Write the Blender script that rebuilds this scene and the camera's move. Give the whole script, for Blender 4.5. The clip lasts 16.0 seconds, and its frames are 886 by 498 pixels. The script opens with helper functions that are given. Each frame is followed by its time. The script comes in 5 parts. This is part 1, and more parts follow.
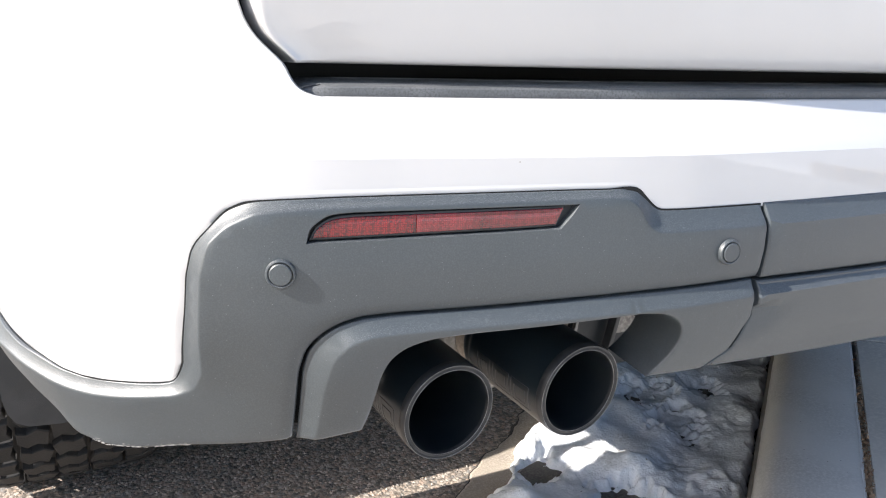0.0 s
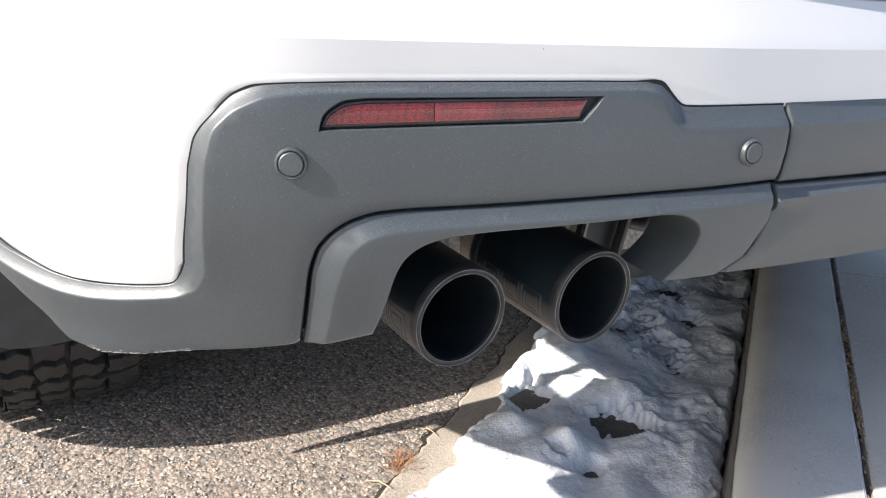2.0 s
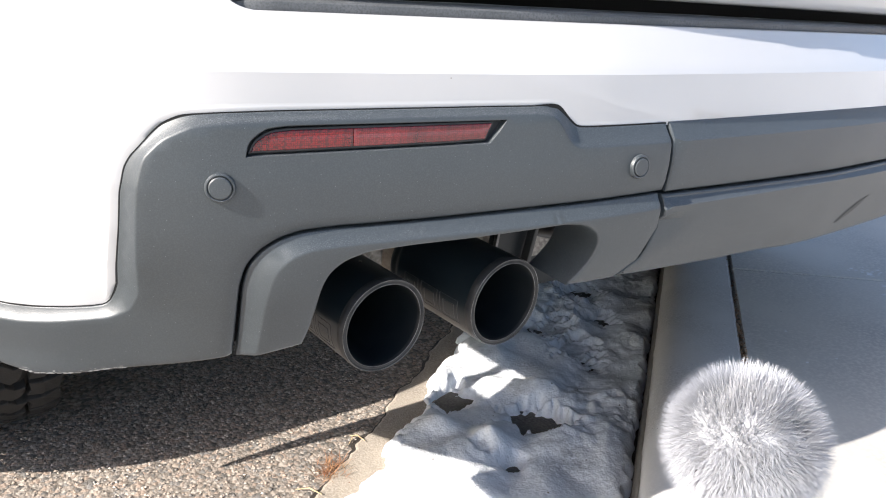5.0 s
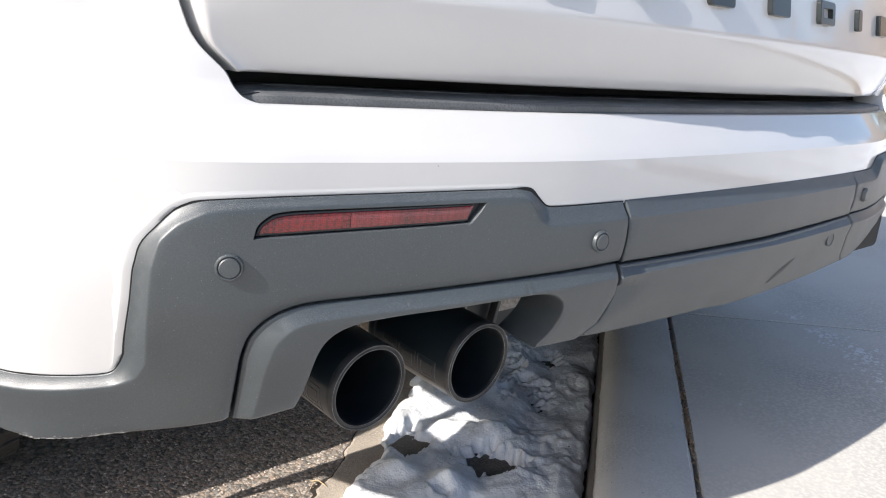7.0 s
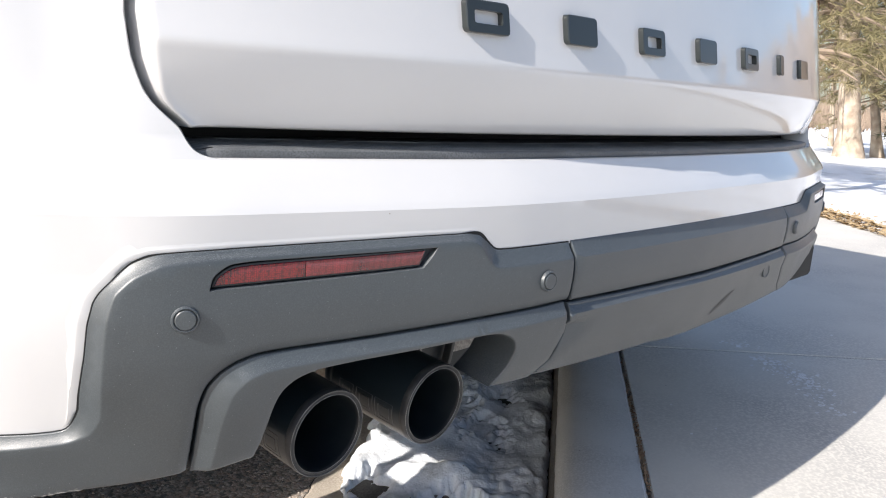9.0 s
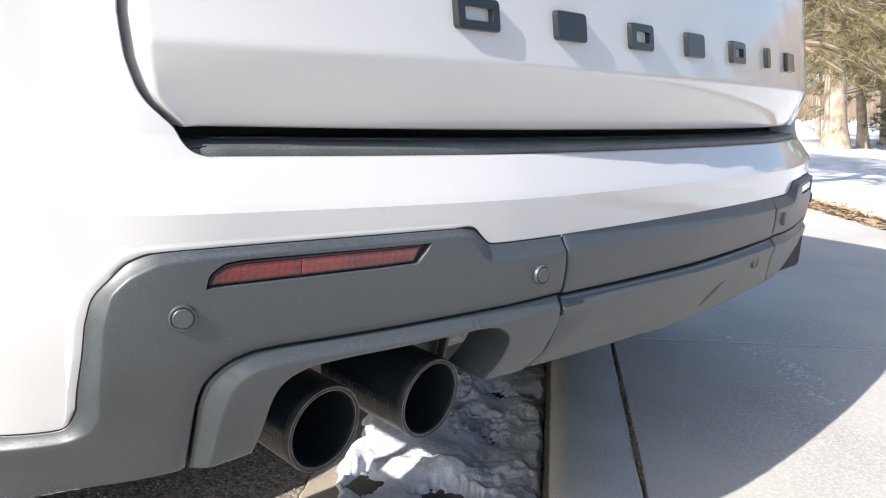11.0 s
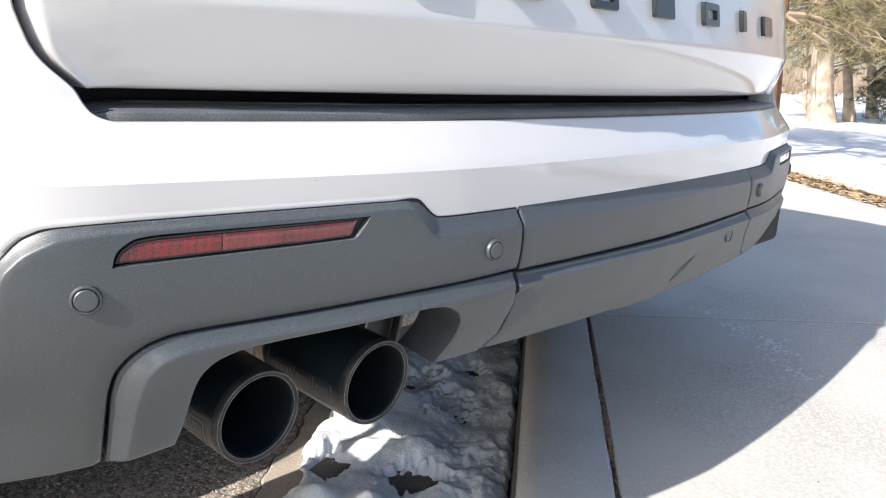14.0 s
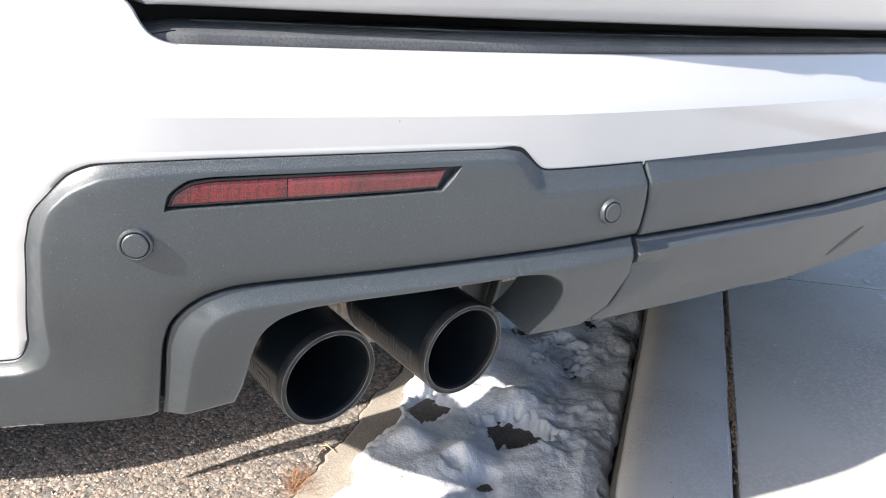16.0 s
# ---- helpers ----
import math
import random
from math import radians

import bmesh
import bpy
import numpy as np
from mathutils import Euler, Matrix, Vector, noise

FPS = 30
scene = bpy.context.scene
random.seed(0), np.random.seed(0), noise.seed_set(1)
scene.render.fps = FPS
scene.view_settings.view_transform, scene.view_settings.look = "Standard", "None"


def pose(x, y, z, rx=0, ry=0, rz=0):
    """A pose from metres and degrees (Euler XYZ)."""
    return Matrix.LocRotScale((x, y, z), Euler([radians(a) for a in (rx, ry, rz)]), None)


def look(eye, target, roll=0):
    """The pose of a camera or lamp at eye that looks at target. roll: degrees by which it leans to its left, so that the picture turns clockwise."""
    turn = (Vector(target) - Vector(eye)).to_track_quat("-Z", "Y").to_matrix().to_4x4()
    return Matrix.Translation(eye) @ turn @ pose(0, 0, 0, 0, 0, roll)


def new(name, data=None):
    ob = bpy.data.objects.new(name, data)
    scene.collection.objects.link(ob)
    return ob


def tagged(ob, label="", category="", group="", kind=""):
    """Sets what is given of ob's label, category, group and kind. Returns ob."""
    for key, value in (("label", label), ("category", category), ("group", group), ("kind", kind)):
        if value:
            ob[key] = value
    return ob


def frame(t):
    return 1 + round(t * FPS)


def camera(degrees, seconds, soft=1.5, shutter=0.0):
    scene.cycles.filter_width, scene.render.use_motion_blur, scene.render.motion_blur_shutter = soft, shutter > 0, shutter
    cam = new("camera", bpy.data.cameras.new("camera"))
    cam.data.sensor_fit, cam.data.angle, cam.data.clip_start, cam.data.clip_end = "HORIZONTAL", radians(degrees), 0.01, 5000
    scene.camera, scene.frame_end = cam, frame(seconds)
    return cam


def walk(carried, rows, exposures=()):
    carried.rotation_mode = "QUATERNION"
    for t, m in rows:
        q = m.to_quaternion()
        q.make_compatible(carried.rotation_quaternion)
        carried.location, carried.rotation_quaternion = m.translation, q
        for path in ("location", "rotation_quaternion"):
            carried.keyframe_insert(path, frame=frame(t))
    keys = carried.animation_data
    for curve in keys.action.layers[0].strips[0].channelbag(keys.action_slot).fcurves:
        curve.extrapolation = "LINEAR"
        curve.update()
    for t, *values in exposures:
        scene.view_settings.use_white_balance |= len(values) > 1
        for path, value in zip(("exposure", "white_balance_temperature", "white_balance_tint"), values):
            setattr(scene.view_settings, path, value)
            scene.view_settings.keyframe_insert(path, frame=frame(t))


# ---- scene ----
cam = camera(62.2, 16.0, soft=1.1)
PATH = [
    (0, (-0.945, -0.481, 0.839), (-0.055, 1.235, 0.325), 1.4),
    (0.5, (-0.959, -0.479, 0.829), (-0.062, 1.222, 0.279), 1.7),
    (1, (-0.996, -0.469, 0.818), (-0.091, 1.215, 0.232), 1.8),
    (1.5, (-1.004, -0.455, 0.814), (-0.08, 1.207, 0.194), 2.1),
    (2, (-0.971, -0.448, 0.785), (-0.025, 1.192, 0.142), 2.3),
    (2.5, (-0.962, -0.45, 0.782), (0.01, 1.172, 0.132), 2.3),
    (3, (-0.965, -0.454, 0.788), (0.031, 1.156, 0.141), 2.2),
    (3.5, (-0.965, -0.464, 0.794), (0.055, 1.134, 0.157), 1.9),
    (4, (-0.967, -0.463, 0.795), (0.081, 1.118, 0.163), 1.9),
    (4.2, (-0.97, -0.469, 0.791), (0.088, 1.109, 0.165), 1.8),
    (6.3, (-1.049, -0.501, 0.855), (0.201, 0.948, 0.274), 4.3),
    (6.5, (-1.054, -0.501, 0.86), (0.205, 0.947, 0.294), 4.3),
    (7, (-1.067, -0.501, 0.865), (0.206, 0.947, 0.334), 4.4),
    (7.5, (-1.077, -0.501, 0.868), (0.213, 0.944, 0.37), 4.3),
    (8, (-1.082, -0.495, 0.868), (0.232, 0.939, 0.401), 4.1),
    (8.5, (-1.076, -0.515, 0.88), (0.271, 0.897, 0.44), 3.8),
    (9, (-1.081, -0.517, 0.876), (0.298, 0.87, 0.457), 3.5),
    (9.2, (-1.079, -0.519, 0.881), (0.308, 0.859, 0.461), 3.3),
    (11.5, (-1.09, -0.519, 0.873), (0.306, 0.846, 0.44), 2.9),
    (12, (-1.083, -0.511, 0.866), (0.312, 0.85, 0.416), 3.0),
    (12.5, (-1.064, -0.509, 0.867), (0.339, 0.838, 0.403), 3.1),
    (13, (-1.04, -0.51, 0.864), (0.376, 0.821, 0.391), 2.9),
    (13.5, (-1.022, -0.512, 0.865), (0.399, 0.81, 0.383), 2.8),
    (14, (-1.013, -0.513, 0.864), (0.396, 0.819, 0.373), 2.8),
    (14.5, (-1.003, -0.51, 0.867), (0.366, 0.857, 0.361), 3.0),
    (15, (-0.989, -0.493, 0.866), (0.307, 0.93, 0.324), 3.3),
    (15.5, (-0.946, -0.479, 0.857), (0.251, 1.001, 0.244), 3.6),
    (16, (-0.913, -0.453, 0.864), (0.194, 1.059, 0.164), 3.9),
]
walk(cam, [(t, look(eye, target, roll)) for t, eye, target, roll in PATH], [(0.0, 1.06, 6660, 11), (1.0, 1.00, 6660, 11), (2.0, 0.84, 6660, 11), (4.0, 0.95, 6660, 11), (6.5, 0.66, 6660, 11), (9.0, 0.60, 6660, 11), (13.0, 0.62, 6660, 11), (16.0, 0.96, 6660, 11)])

from mathutils import geometry

# ---- light ----
SUN_FROM = Vector((-0.82, 0.055, 0.57)).normalized()
world = bpy.data.worlds.new("world")
scene.world = world
world.use_nodes = True
sky = world.node_tree.nodes.new("ShaderNodeTexSky")
sky.sky_type, sky.sun_disc = "NISHITA", False
sky.dust_density, sky.ozone_density = 1.8, 1.8
sky.sun_elevation = math.asin(SUN_FROM.z)
sky.sun_rotation = math.atan2(SUN_FROM.x, SUN_FROM.y)
world.node_tree.links.new(sky.outputs[0], world.node_tree.nodes["Background"].inputs[0])
world.node_tree.nodes["Background"].inputs[1].default_value = 0.135
sun = new("sun", bpy.data.lights.new("sun", "SUN"))
sun.data.energy, sun.data.angle, sun.data.color = 5.0, radians(0.53), (1.0, 0.96, 0.91)
sun.matrix_world = look((0, 0, 0), -SUN_FROM)


# ---- materials ----
def material(name, colour, rough=0.5, metal=0.0, spots=None, spot_scale=40.0, grain=None, grain_scale=400.0, bump=0.0, bump_scale=300.0,
             coat=0.0, rough_var=0.0, spec=0.5, low=0.35, high=0.65, specks=None, speck_scale=60.0, speck_size=0.07):
    """A principled material. spots: a second colour at a large scale, grain: a third at a fine one; bump in metres."""
    m = bpy.data.materials.new(name)
    m.use_nodes = True
    n, link = m.node_tree.nodes, m.node_tree.links.new
    b = n["Principled BSDF"]
    b.inputs["Roughness"].default_value, b.inputs["Metallic"].default_value = rough, metal
    b.inputs["Specular IOR Level"].default_value = spec
    if coat:
        b.inputs["Coat Weight"].default_value, b.inputs["Coat Roughness"].default_value = coat, 0.03
    where = n.new("ShaderNodeTexCoord").outputs["Object"]
    last = None

    def cloud(scale, detail=4.0):
        t = n.new("ShaderNodeTexNoise")
        t.inputs["Scale"].default_value, t.inputs["Detail"].default_value = scale, detail
        link(where, t.inputs["Vector"])
        return t.outputs["Fac"]

    def ramp(fac, a, c):
        r = n.new("ShaderNodeMapRange")
        r.inputs[1].default_value, r.inputs[2].default_value = a, c
        link(fac, r.inputs[0])
        return r.outputs[0]

    def mix(fac, first, second):
        x = n.new("ShaderNodeMix")
        x.data_type = "RGBA"
        link(fac, x.inputs[0])
        for slot, v in ((6, first), (7, second)):
            if isinstance(v, tuple):
                x.inputs[slot].default_value = (*v, 1)
            else:
                link(v, x.inputs[slot])
        return x.outputs[2]

    last = colour
    if spots:
        last = mix(ramp(cloud(spot_scale), low, high), last, spots)
    if grain:
        last = mix(ramp(cloud(grain_scale, 2.0), 0.42, 0.68), last, grain)
    if specks:
        v = n.new("ShaderNodeTexVoronoi")
        v.inputs["Scale"].default_value, v.inputs["Randomness"].default_value = speck_scale, 1.0
        link(where, v.inputs["Vector"])
        last = mix(ramp(v.outputs["Distance"], speck_size, speck_size * 0.6), last, specks)
    if isinstance(last, tuple):
        b.inputs["Base Color"].default_value = (*last, 1)
    else:
        link(last, b.inputs["Base Color"])
    if rough_var:
        r = n.new("ShaderNodeMapRange")
        r.inputs[3].default_value, r.inputs[4].default_value = rough - rough_var, rough + rough_var
        link(cloud(spot_scale * 1.7), r.inputs[0])
        link(r.outputs[0], b.inputs["Roughness"])
    if bump:
        p = n.new("ShaderNodeBump")
        p.inputs["Strength"].default_value, p.inputs["Distance"].default_value = 1.0, bump
        link(cloud(bump_scale, 3.0), p.inputs["Height"])
        link(p.outputs[0], b.inputs["Normal"])
    return m


white_paint = material("white_paint", (0.575, 0.575, 0.58), 0.35, spots=(0.555, 0.555, 0.56), spot_scale=6, coat=1.0, specks=(0.3, 0.28, 0.25), speck_scale=14, speck_size=0.012)
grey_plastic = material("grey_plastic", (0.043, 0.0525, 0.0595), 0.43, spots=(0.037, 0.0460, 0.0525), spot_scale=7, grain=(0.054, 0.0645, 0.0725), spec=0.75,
                        grain_scale=800, specks=(0.20, 0.21, 0.22), speck_scale=170, speck_size=0.066, bump=0.00016, bump_scale=1100, rough_var=0.06)

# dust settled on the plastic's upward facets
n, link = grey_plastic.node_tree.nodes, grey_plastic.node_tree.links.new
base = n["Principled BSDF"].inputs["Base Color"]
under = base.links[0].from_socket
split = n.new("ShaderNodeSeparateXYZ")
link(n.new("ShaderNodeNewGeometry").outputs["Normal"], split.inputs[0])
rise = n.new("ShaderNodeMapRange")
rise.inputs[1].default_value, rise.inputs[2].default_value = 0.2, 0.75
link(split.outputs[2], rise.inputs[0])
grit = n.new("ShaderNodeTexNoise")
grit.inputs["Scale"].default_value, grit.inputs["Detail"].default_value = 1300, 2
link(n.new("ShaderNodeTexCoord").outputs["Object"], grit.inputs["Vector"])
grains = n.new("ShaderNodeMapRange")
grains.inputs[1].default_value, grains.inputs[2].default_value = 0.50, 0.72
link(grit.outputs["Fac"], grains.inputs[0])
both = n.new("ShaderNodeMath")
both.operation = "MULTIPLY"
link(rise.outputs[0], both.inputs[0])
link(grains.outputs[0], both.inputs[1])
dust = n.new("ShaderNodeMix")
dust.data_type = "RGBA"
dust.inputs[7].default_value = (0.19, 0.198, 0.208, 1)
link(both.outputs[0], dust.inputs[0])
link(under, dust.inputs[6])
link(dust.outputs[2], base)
pad_plastic = material("pad_plastic", (0.085, 0.092, 0.098), 0.5, spots=(0.125, 0.132, 0.14), spot_scale=16, grain=(0.07, 0.075, 0.08), grain_scale=500, bump=0.0003, bump_scale=700)
film_grey = material("film_grey", (0.26, 0.27, 0.28), 0.6, spots=(0.16, 0.165, 0.17), spot_scale=40)
black_plastic = material("black_plastic", (0.03, 0.033, 0.036), 0.55, spots=(0.045, 0.047, 0.05), spot_scale=30, bump=0.0003, bump_scale=700)
dark_gap = material("dark_gap", (0.006, 0.007, 0.008), 0.8)
rubber = material("rubber", (0.015, 0.015, 0.0155), 0.8, spots=(0.026, 0.025, 0.0245), spot_scale=18, grain=(0.022, 0.022, 0.022), bump=0.0006, bump_scale=350)
tip_black = material("tip_black", (0.008, 0.015, 0.020), 0.30, spots=(0.014, 0.020, 0.024), spot_scale=14, low=0.45, high=0.75, rough_var=0.07, grain=(0.012, 0.017, 0.021), grain_scale=500, bump=0.0001, bump_scale=600)
pipe_dull = material("pipe_dull", (0.07, 0.065, 0.06), 0.55, 0.3, spots=(0.14, 0.12, 0.10), spot_scale=16)
shield_grey = material("shield_grey", (0.30, 0.28, 0.255), 0.5, 0.1, spots=(0.16, 0.145, 0.13), spot_scale=30, grain=(0.36, 0.34, 0.31), grain_scale=200)
plate_pale = material("plate_pale", (0.20, 0.195, 0.185), 0.5, 0.1, spots=(0.10, 0.095, 0.09), spot_scale=45, grain=(0.26, 0.25, 0.24), grain_scale=260)
slit_light = material("slit_light", (0.75, 0.74, 0.72), 0.5)
emblem_grey = material("emblem_grey", (0.11, 0.112, 0.115), 0.4, spots=(0.06, 0.06, 0.062), spot_scale=80)
rim_dark = material("rim_dark", (0.022, 0.024, 0.027), 0.42, 0.0, spots=(0.045, 0.045, 0.045), spot_scale=70, spec=0.25)
pipe_tan = material("pipe_tan", (0.55, 0.46, 0.37), 0.42, 0.15, spots=(0.36, 0.28, 0.21), spot_scale=22, grain=(0.6, 0.52, 0.43), grain_scale=250)
tip_edge = material("tip_edge", (0.26, 0.26, 0.265), 0.4, 0.5, spots=(0.10, 0.10, 0.10), spot_scale=60)
soot = material("soot", (0.009, 0.013, 0.017), 0.42, spots=(0.015, 0.019, 0.022), spot_scale=30, spec=0.35)
steel = material("steel", (0.35, 0.34, 0.32), 0.4, 0.9, spots=(0.2, 0.17, 0.13), spot_scale=25, rough_var=0.1)
lens_red = material("lens_red", (0.27, 0.006, 0.012), 0.2, coat=0.8)
lens_red_dark = material("lens_red_dark", (0.32, 0.007, 0.010), 0.25, coat=0.6)
# paler right and darker left lens sections: reflections put into the colour
for m, bright, dark in ((lens_red, (0.27, 0.018, 0.023), (0.14, 0.008, 0.011)), (lens_red_dark, (0.24, 0.006, 0.008), (0.08, 0.002, 0.004))):
    # columns of small prisms, each its own tone
    n, link = m.node_tree.nodes, m.node_tree.links.new
    cells = n.new("ShaderNodeTexVoronoi")
    cells.distance = "CHEBYCHEV"
    cells.inputs["Scale"].default_value, cells.inputs["Randomness"].default_value = 560, 0.35
    link(n.new("ShaderNodeTexCoord").outputs["Object"], cells.inputs["Vector"])
    tone = n.new("ShaderNodeMapRange")
    tone.inputs[1].default_value, tone.inputs[2].default_value = 0.30, 0.46
    link(cells.outputs["Distance"], tone.inputs[0])
    mixed = n.new("ShaderNodeMix")
    mixed.data_type = "RGBA"
    mixed.inputs[6].default_value, mixed.inputs[7].default_value = (*bright, 1), (*dark, 1)
    link(tone.outputs[0], mixed.inputs[0])
    patch = n.new("ShaderNodeTexNoise")
    patch.inputs["Scale"].default_value = 24
    link(n.new("ShaderNodeTexCoord").outputs["Object"], patch.inputs["Vector"])
    shade = n.new("ShaderNodeMapRange")
    shade.inputs[1].default_value, shade.inputs[2].default_value, shade.inputs[3].default_value = 0.35, 0.65, 0.45
    link(patch.outputs["Fac"], shade.inputs[0])
    product = n.new("ShaderNodeMix")
    product.data_type, product.blend_type = "RGBA", "MULTIPLY"
    product.inputs[0].default_value = 1.0
    link(mixed.outputs[2], product.inputs[6])
    link(shade.outputs[0], product.inputs[7])
    link(product.outputs[2], n["Principled BSDF"].inputs["Base Color"])
    facet = n.new("ShaderNodeBump")
    facet.inputs["Distance"].default_value, facet.inputs["Strength"].default_value = 0.0006, 0.5
    link(cells.outputs["Distance"], facet.inputs["Height"])
    link(facet.outputs[0], n["Principled BSDF"].inputs["Normal"])
letter_black = material("letter_black", (0.018, 0.022, 0.022), 0.3, coat=0.4)
glass_dark = material("glass_dark", (0.01, 0.012, 0.013), 0.05)
snow_white = material("snow_white", (0.86, 0.87, 0.89), 0.6, spots=(0.52, 0.515, 0.50), spot_scale=2.2, low=0.50, high=0.68, grain=(0.75, 0.76, 0.78), grain_scale=90, bump=0.003, bump_scale=60, spec=0.3)
concrete = material("concrete", (0.585, 0.566, 0.527), 0.87, specks=(0.20, 0.19, 0.18), speck_scale=9, speck_size=0.03, spots=(0.42, 0.41, 0.395), spot_scale=2.4, low=0.36, high=0.72, grain=(0.600, 0.581, 0.541), grain_scale=140, bump=0.00012, bump_scale=300, spec=0.12)
salt_pale = material("salt_pale", (0.74, 0.745, 0.755), 0.8, spots=(0.60, 0.60, 0.60), spot_scale=30, bump=0.0006, bump_scale=300)
gutter_concrete = material("gutter_concrete", (0.42, 0.365, 0.30), 0.88, spots=(0.27, 0.235, 0.195), spot_scale=8, low=0.4, high=0.7, grain=(0.48, 0.42, 0.35), grain_scale=220, specks=(0.16, 0.14, 0.12), speck_scale=60, speck_size=0.08, bump=0.0012, bump_scale=240)
kerb_concrete = material("kerb_concrete", (0.565, 0.558, 0.545), 0.88, spots=(0.45, 0.445, 0.435), spot_scale=6, low=0.38, high=0.72, grain=(0.59, 0.583, 0.57), grain_scale=240, specks=(0.19, 0.18, 0.17), speck_scale=48, speck_size=0.07, bump=0.0003, bump_scale=260, spec=0.2)
damp_concrete = material("damp_concrete", (0.13, 0.115, 0.10), 0.6, spots=(0.07, 0.06, 0.05), spot_scale=14, grain=(0.16, 0.145, 0.125), grain_scale=200, bump=0.001, bump_scale=250)
dirt_and_shade = material("dirt_and_shade", (0.035, 0.03, 0.026), 0.7, spots=(0.07, 0.058, 0.048), spot_scale=30, bump=0.002, bump_scale=200)
worn_edge = material("worn_edge", (0.24, 0.24, 0.24), 0.7)
dry_grass = material("dry_grass", (0.30, 0.12, 0.055), 0.85, spots=(0.38, 0.24, 0.13), spot_scale=60)
dead_leaves = material("dead_leaves", (0.50, 0.385, 0.23), 0.9, spots=(0.38, 0.26, 0.14), spot_scale=14, bump=0.01, bump_scale=60)
debris_brown = material("debris_brown", (0.20, 0.12, 0.07), 0.9, spots=(0.34, 0.24, 0.16), spot_scale=60)
old_snow = material("old_snow", (0.82, 0.845, 0.88), 0.6, spots=(0.42, 0.435, 0.45), spot_scale=9, low=0.52, high=0.76, grain=(0.74, 0.765, 0.80), grain_scale=120, specks=(0.12, 0.10, 0.08), speck_scale=26, speck_size=0.06, bump=0.0018, bump_scale=210, spec=0.35)
bark_brown = material("bark_brown", (0.22, 0.11, 0.06), 0.9, spots=(0.12, 0.06, 0.035), spot_scale=9, bump=0.01, bump_scale=30)
needles_dark = material("needles_dark", (0.03, 0.045, 0.022), 0.7, spots=(0.05, 0.065, 0.03), spot_scale=2)
tip_edge_dark = material("tip_edge_dark", (0.012, 0.012, 0.013), 0.4)
fur_white = material("fur_white", (0.58, 0.585, 0.61), 0.8, spots=(0.46, 0.465, 0.49), spot_scale=40)
twig_brown = material("twig_brown", (0.30, 0.235, 0.18), 0.9, spots=(0.2, 0.15, 0.11), spot_scale=0.6)


def stony(name, scale, tones, bump, islands=False):
    """Aggregate: every cell, or every loose stone, takes one of the tones."""
    m = bpy.data.materials.new(name)
    m.use_nodes = True
    n, link = m.node_tree.nodes, m.node_tree.links.new
    b = n["Principled BSDF"]
    b.inputs["Roughness"].default_value, b.inputs["Specular IOR Level"].default_value = 0.95, 0.05
    where = n.new("ShaderNodeTexCoord").outputs["Object"]
    r = n.new("ShaderNodeValToRGB")
    r.color_ramp.interpolation = "CONSTANT"
    for k, tone in enumerate(tones):
        e = r.color_ramp.elements[k] if k < 2 else r.color_ramp.elements.new(k / len(tones))
        e.position, e.color = k / len(tones), (*tone, 1)
    big = n.new("ShaderNodeTexNoise")
    big.inputs["Scale"].default_value = 5.0
    link(where, big.inputs["Vector"])
    mul = n.new("ShaderNodeMix")
    mul.data_type, mul.blend_type = "RGBA", "MULTIPLY"
    mul.inputs[0].default_value = 0.38
    link(big.outputs["Fac"], mul.inputs[7])
    if islands:
        link(n.new("ShaderNodeNewGeometry").outputs["Random Per Island"], r.inputs[0])
        link(r.outputs[0], b.inputs["Base Color"])
        return m
    v = n.new("ShaderNodeTexVoronoi")
    v.inputs["Scale"].default_value = scale
    v.distance = "MANHATTAN"
    warp = n.new("ShaderNodeTexNoise")
    warp.inputs["Scale"].default_value = scale * 0.9
    link(where, warp.inputs["Vector"])
    bend = n.new("ShaderNodeVectorMath")
    bend.operation = "MULTIPLY_ADD"
    bend.inputs[1].default_value = (0.9 / scale,) * 3
    link(warp.outputs["Color"], bend.inputs[0])
    link(where, bend.inputs[2])
    link(bend.outputs[0], v.inputs["Vector"])
    one = n.new("ShaderNodeSeparateColor")
    link(v.outputs["Color"], one.inputs[0])
    link(one.outputs[0], r.inputs[0])
    gap = n.new("ShaderNodeMapRange")
    gap.inputs[1].default_value, gap.inputs[2].default_value = 0.75, 1.25
    link(v.outputs["Distance"], gap.inputs[0])
    mix = n.new("ShaderNodeMix")
    mix.data_type = "RGBA"
    mix.inputs[7].default_value = (0.22, 0.19, 0.16, 1)
    link(gap.outputs[0], mix.inputs[0])
    link(r.outputs[0], mix.inputs[6])
    link(mix.outputs[2], mul.inputs[6])
    link(mul.outputs[2], b.inputs["Base Color"])
    p = n.new("ShaderNodeBump")
    p.invert = True
    p.inputs["Distance"].default_value = bump
    link(v.outputs["Distance"], p.inputs["Height"])
    link(p.outputs[0], b.inputs["Normal"])
    return m


STONE_TONES = [(0.345, 0.30, 0.258), (0.45, 0.385, 0.325), (0.20, 0.186, 0.17), (0.50, 0.415, 0.345), (0.37, 0.327, 0.284), (0.465, 0.365, 0.295), (0.295, 0.278, 0.26), (0.56, 0.495, 0.43)]
asphalt = stony("asphalt", 125, STONE_TONES, 0.0014)
loose_stone = stony("loose_stone", 1, STONE_TONES, 0, True)
bark = material("bark", (0.50, 0.42, 0.33), 0.9, spots=(0.30, 0.23, 0.17), spot_scale=6, bump=0.02, bump_scale=12)
needles = material("needles", (0.20, 0.185, 0.085), 0.7, spots=(0.30, 0.245, 0.14), spot_scale=2)


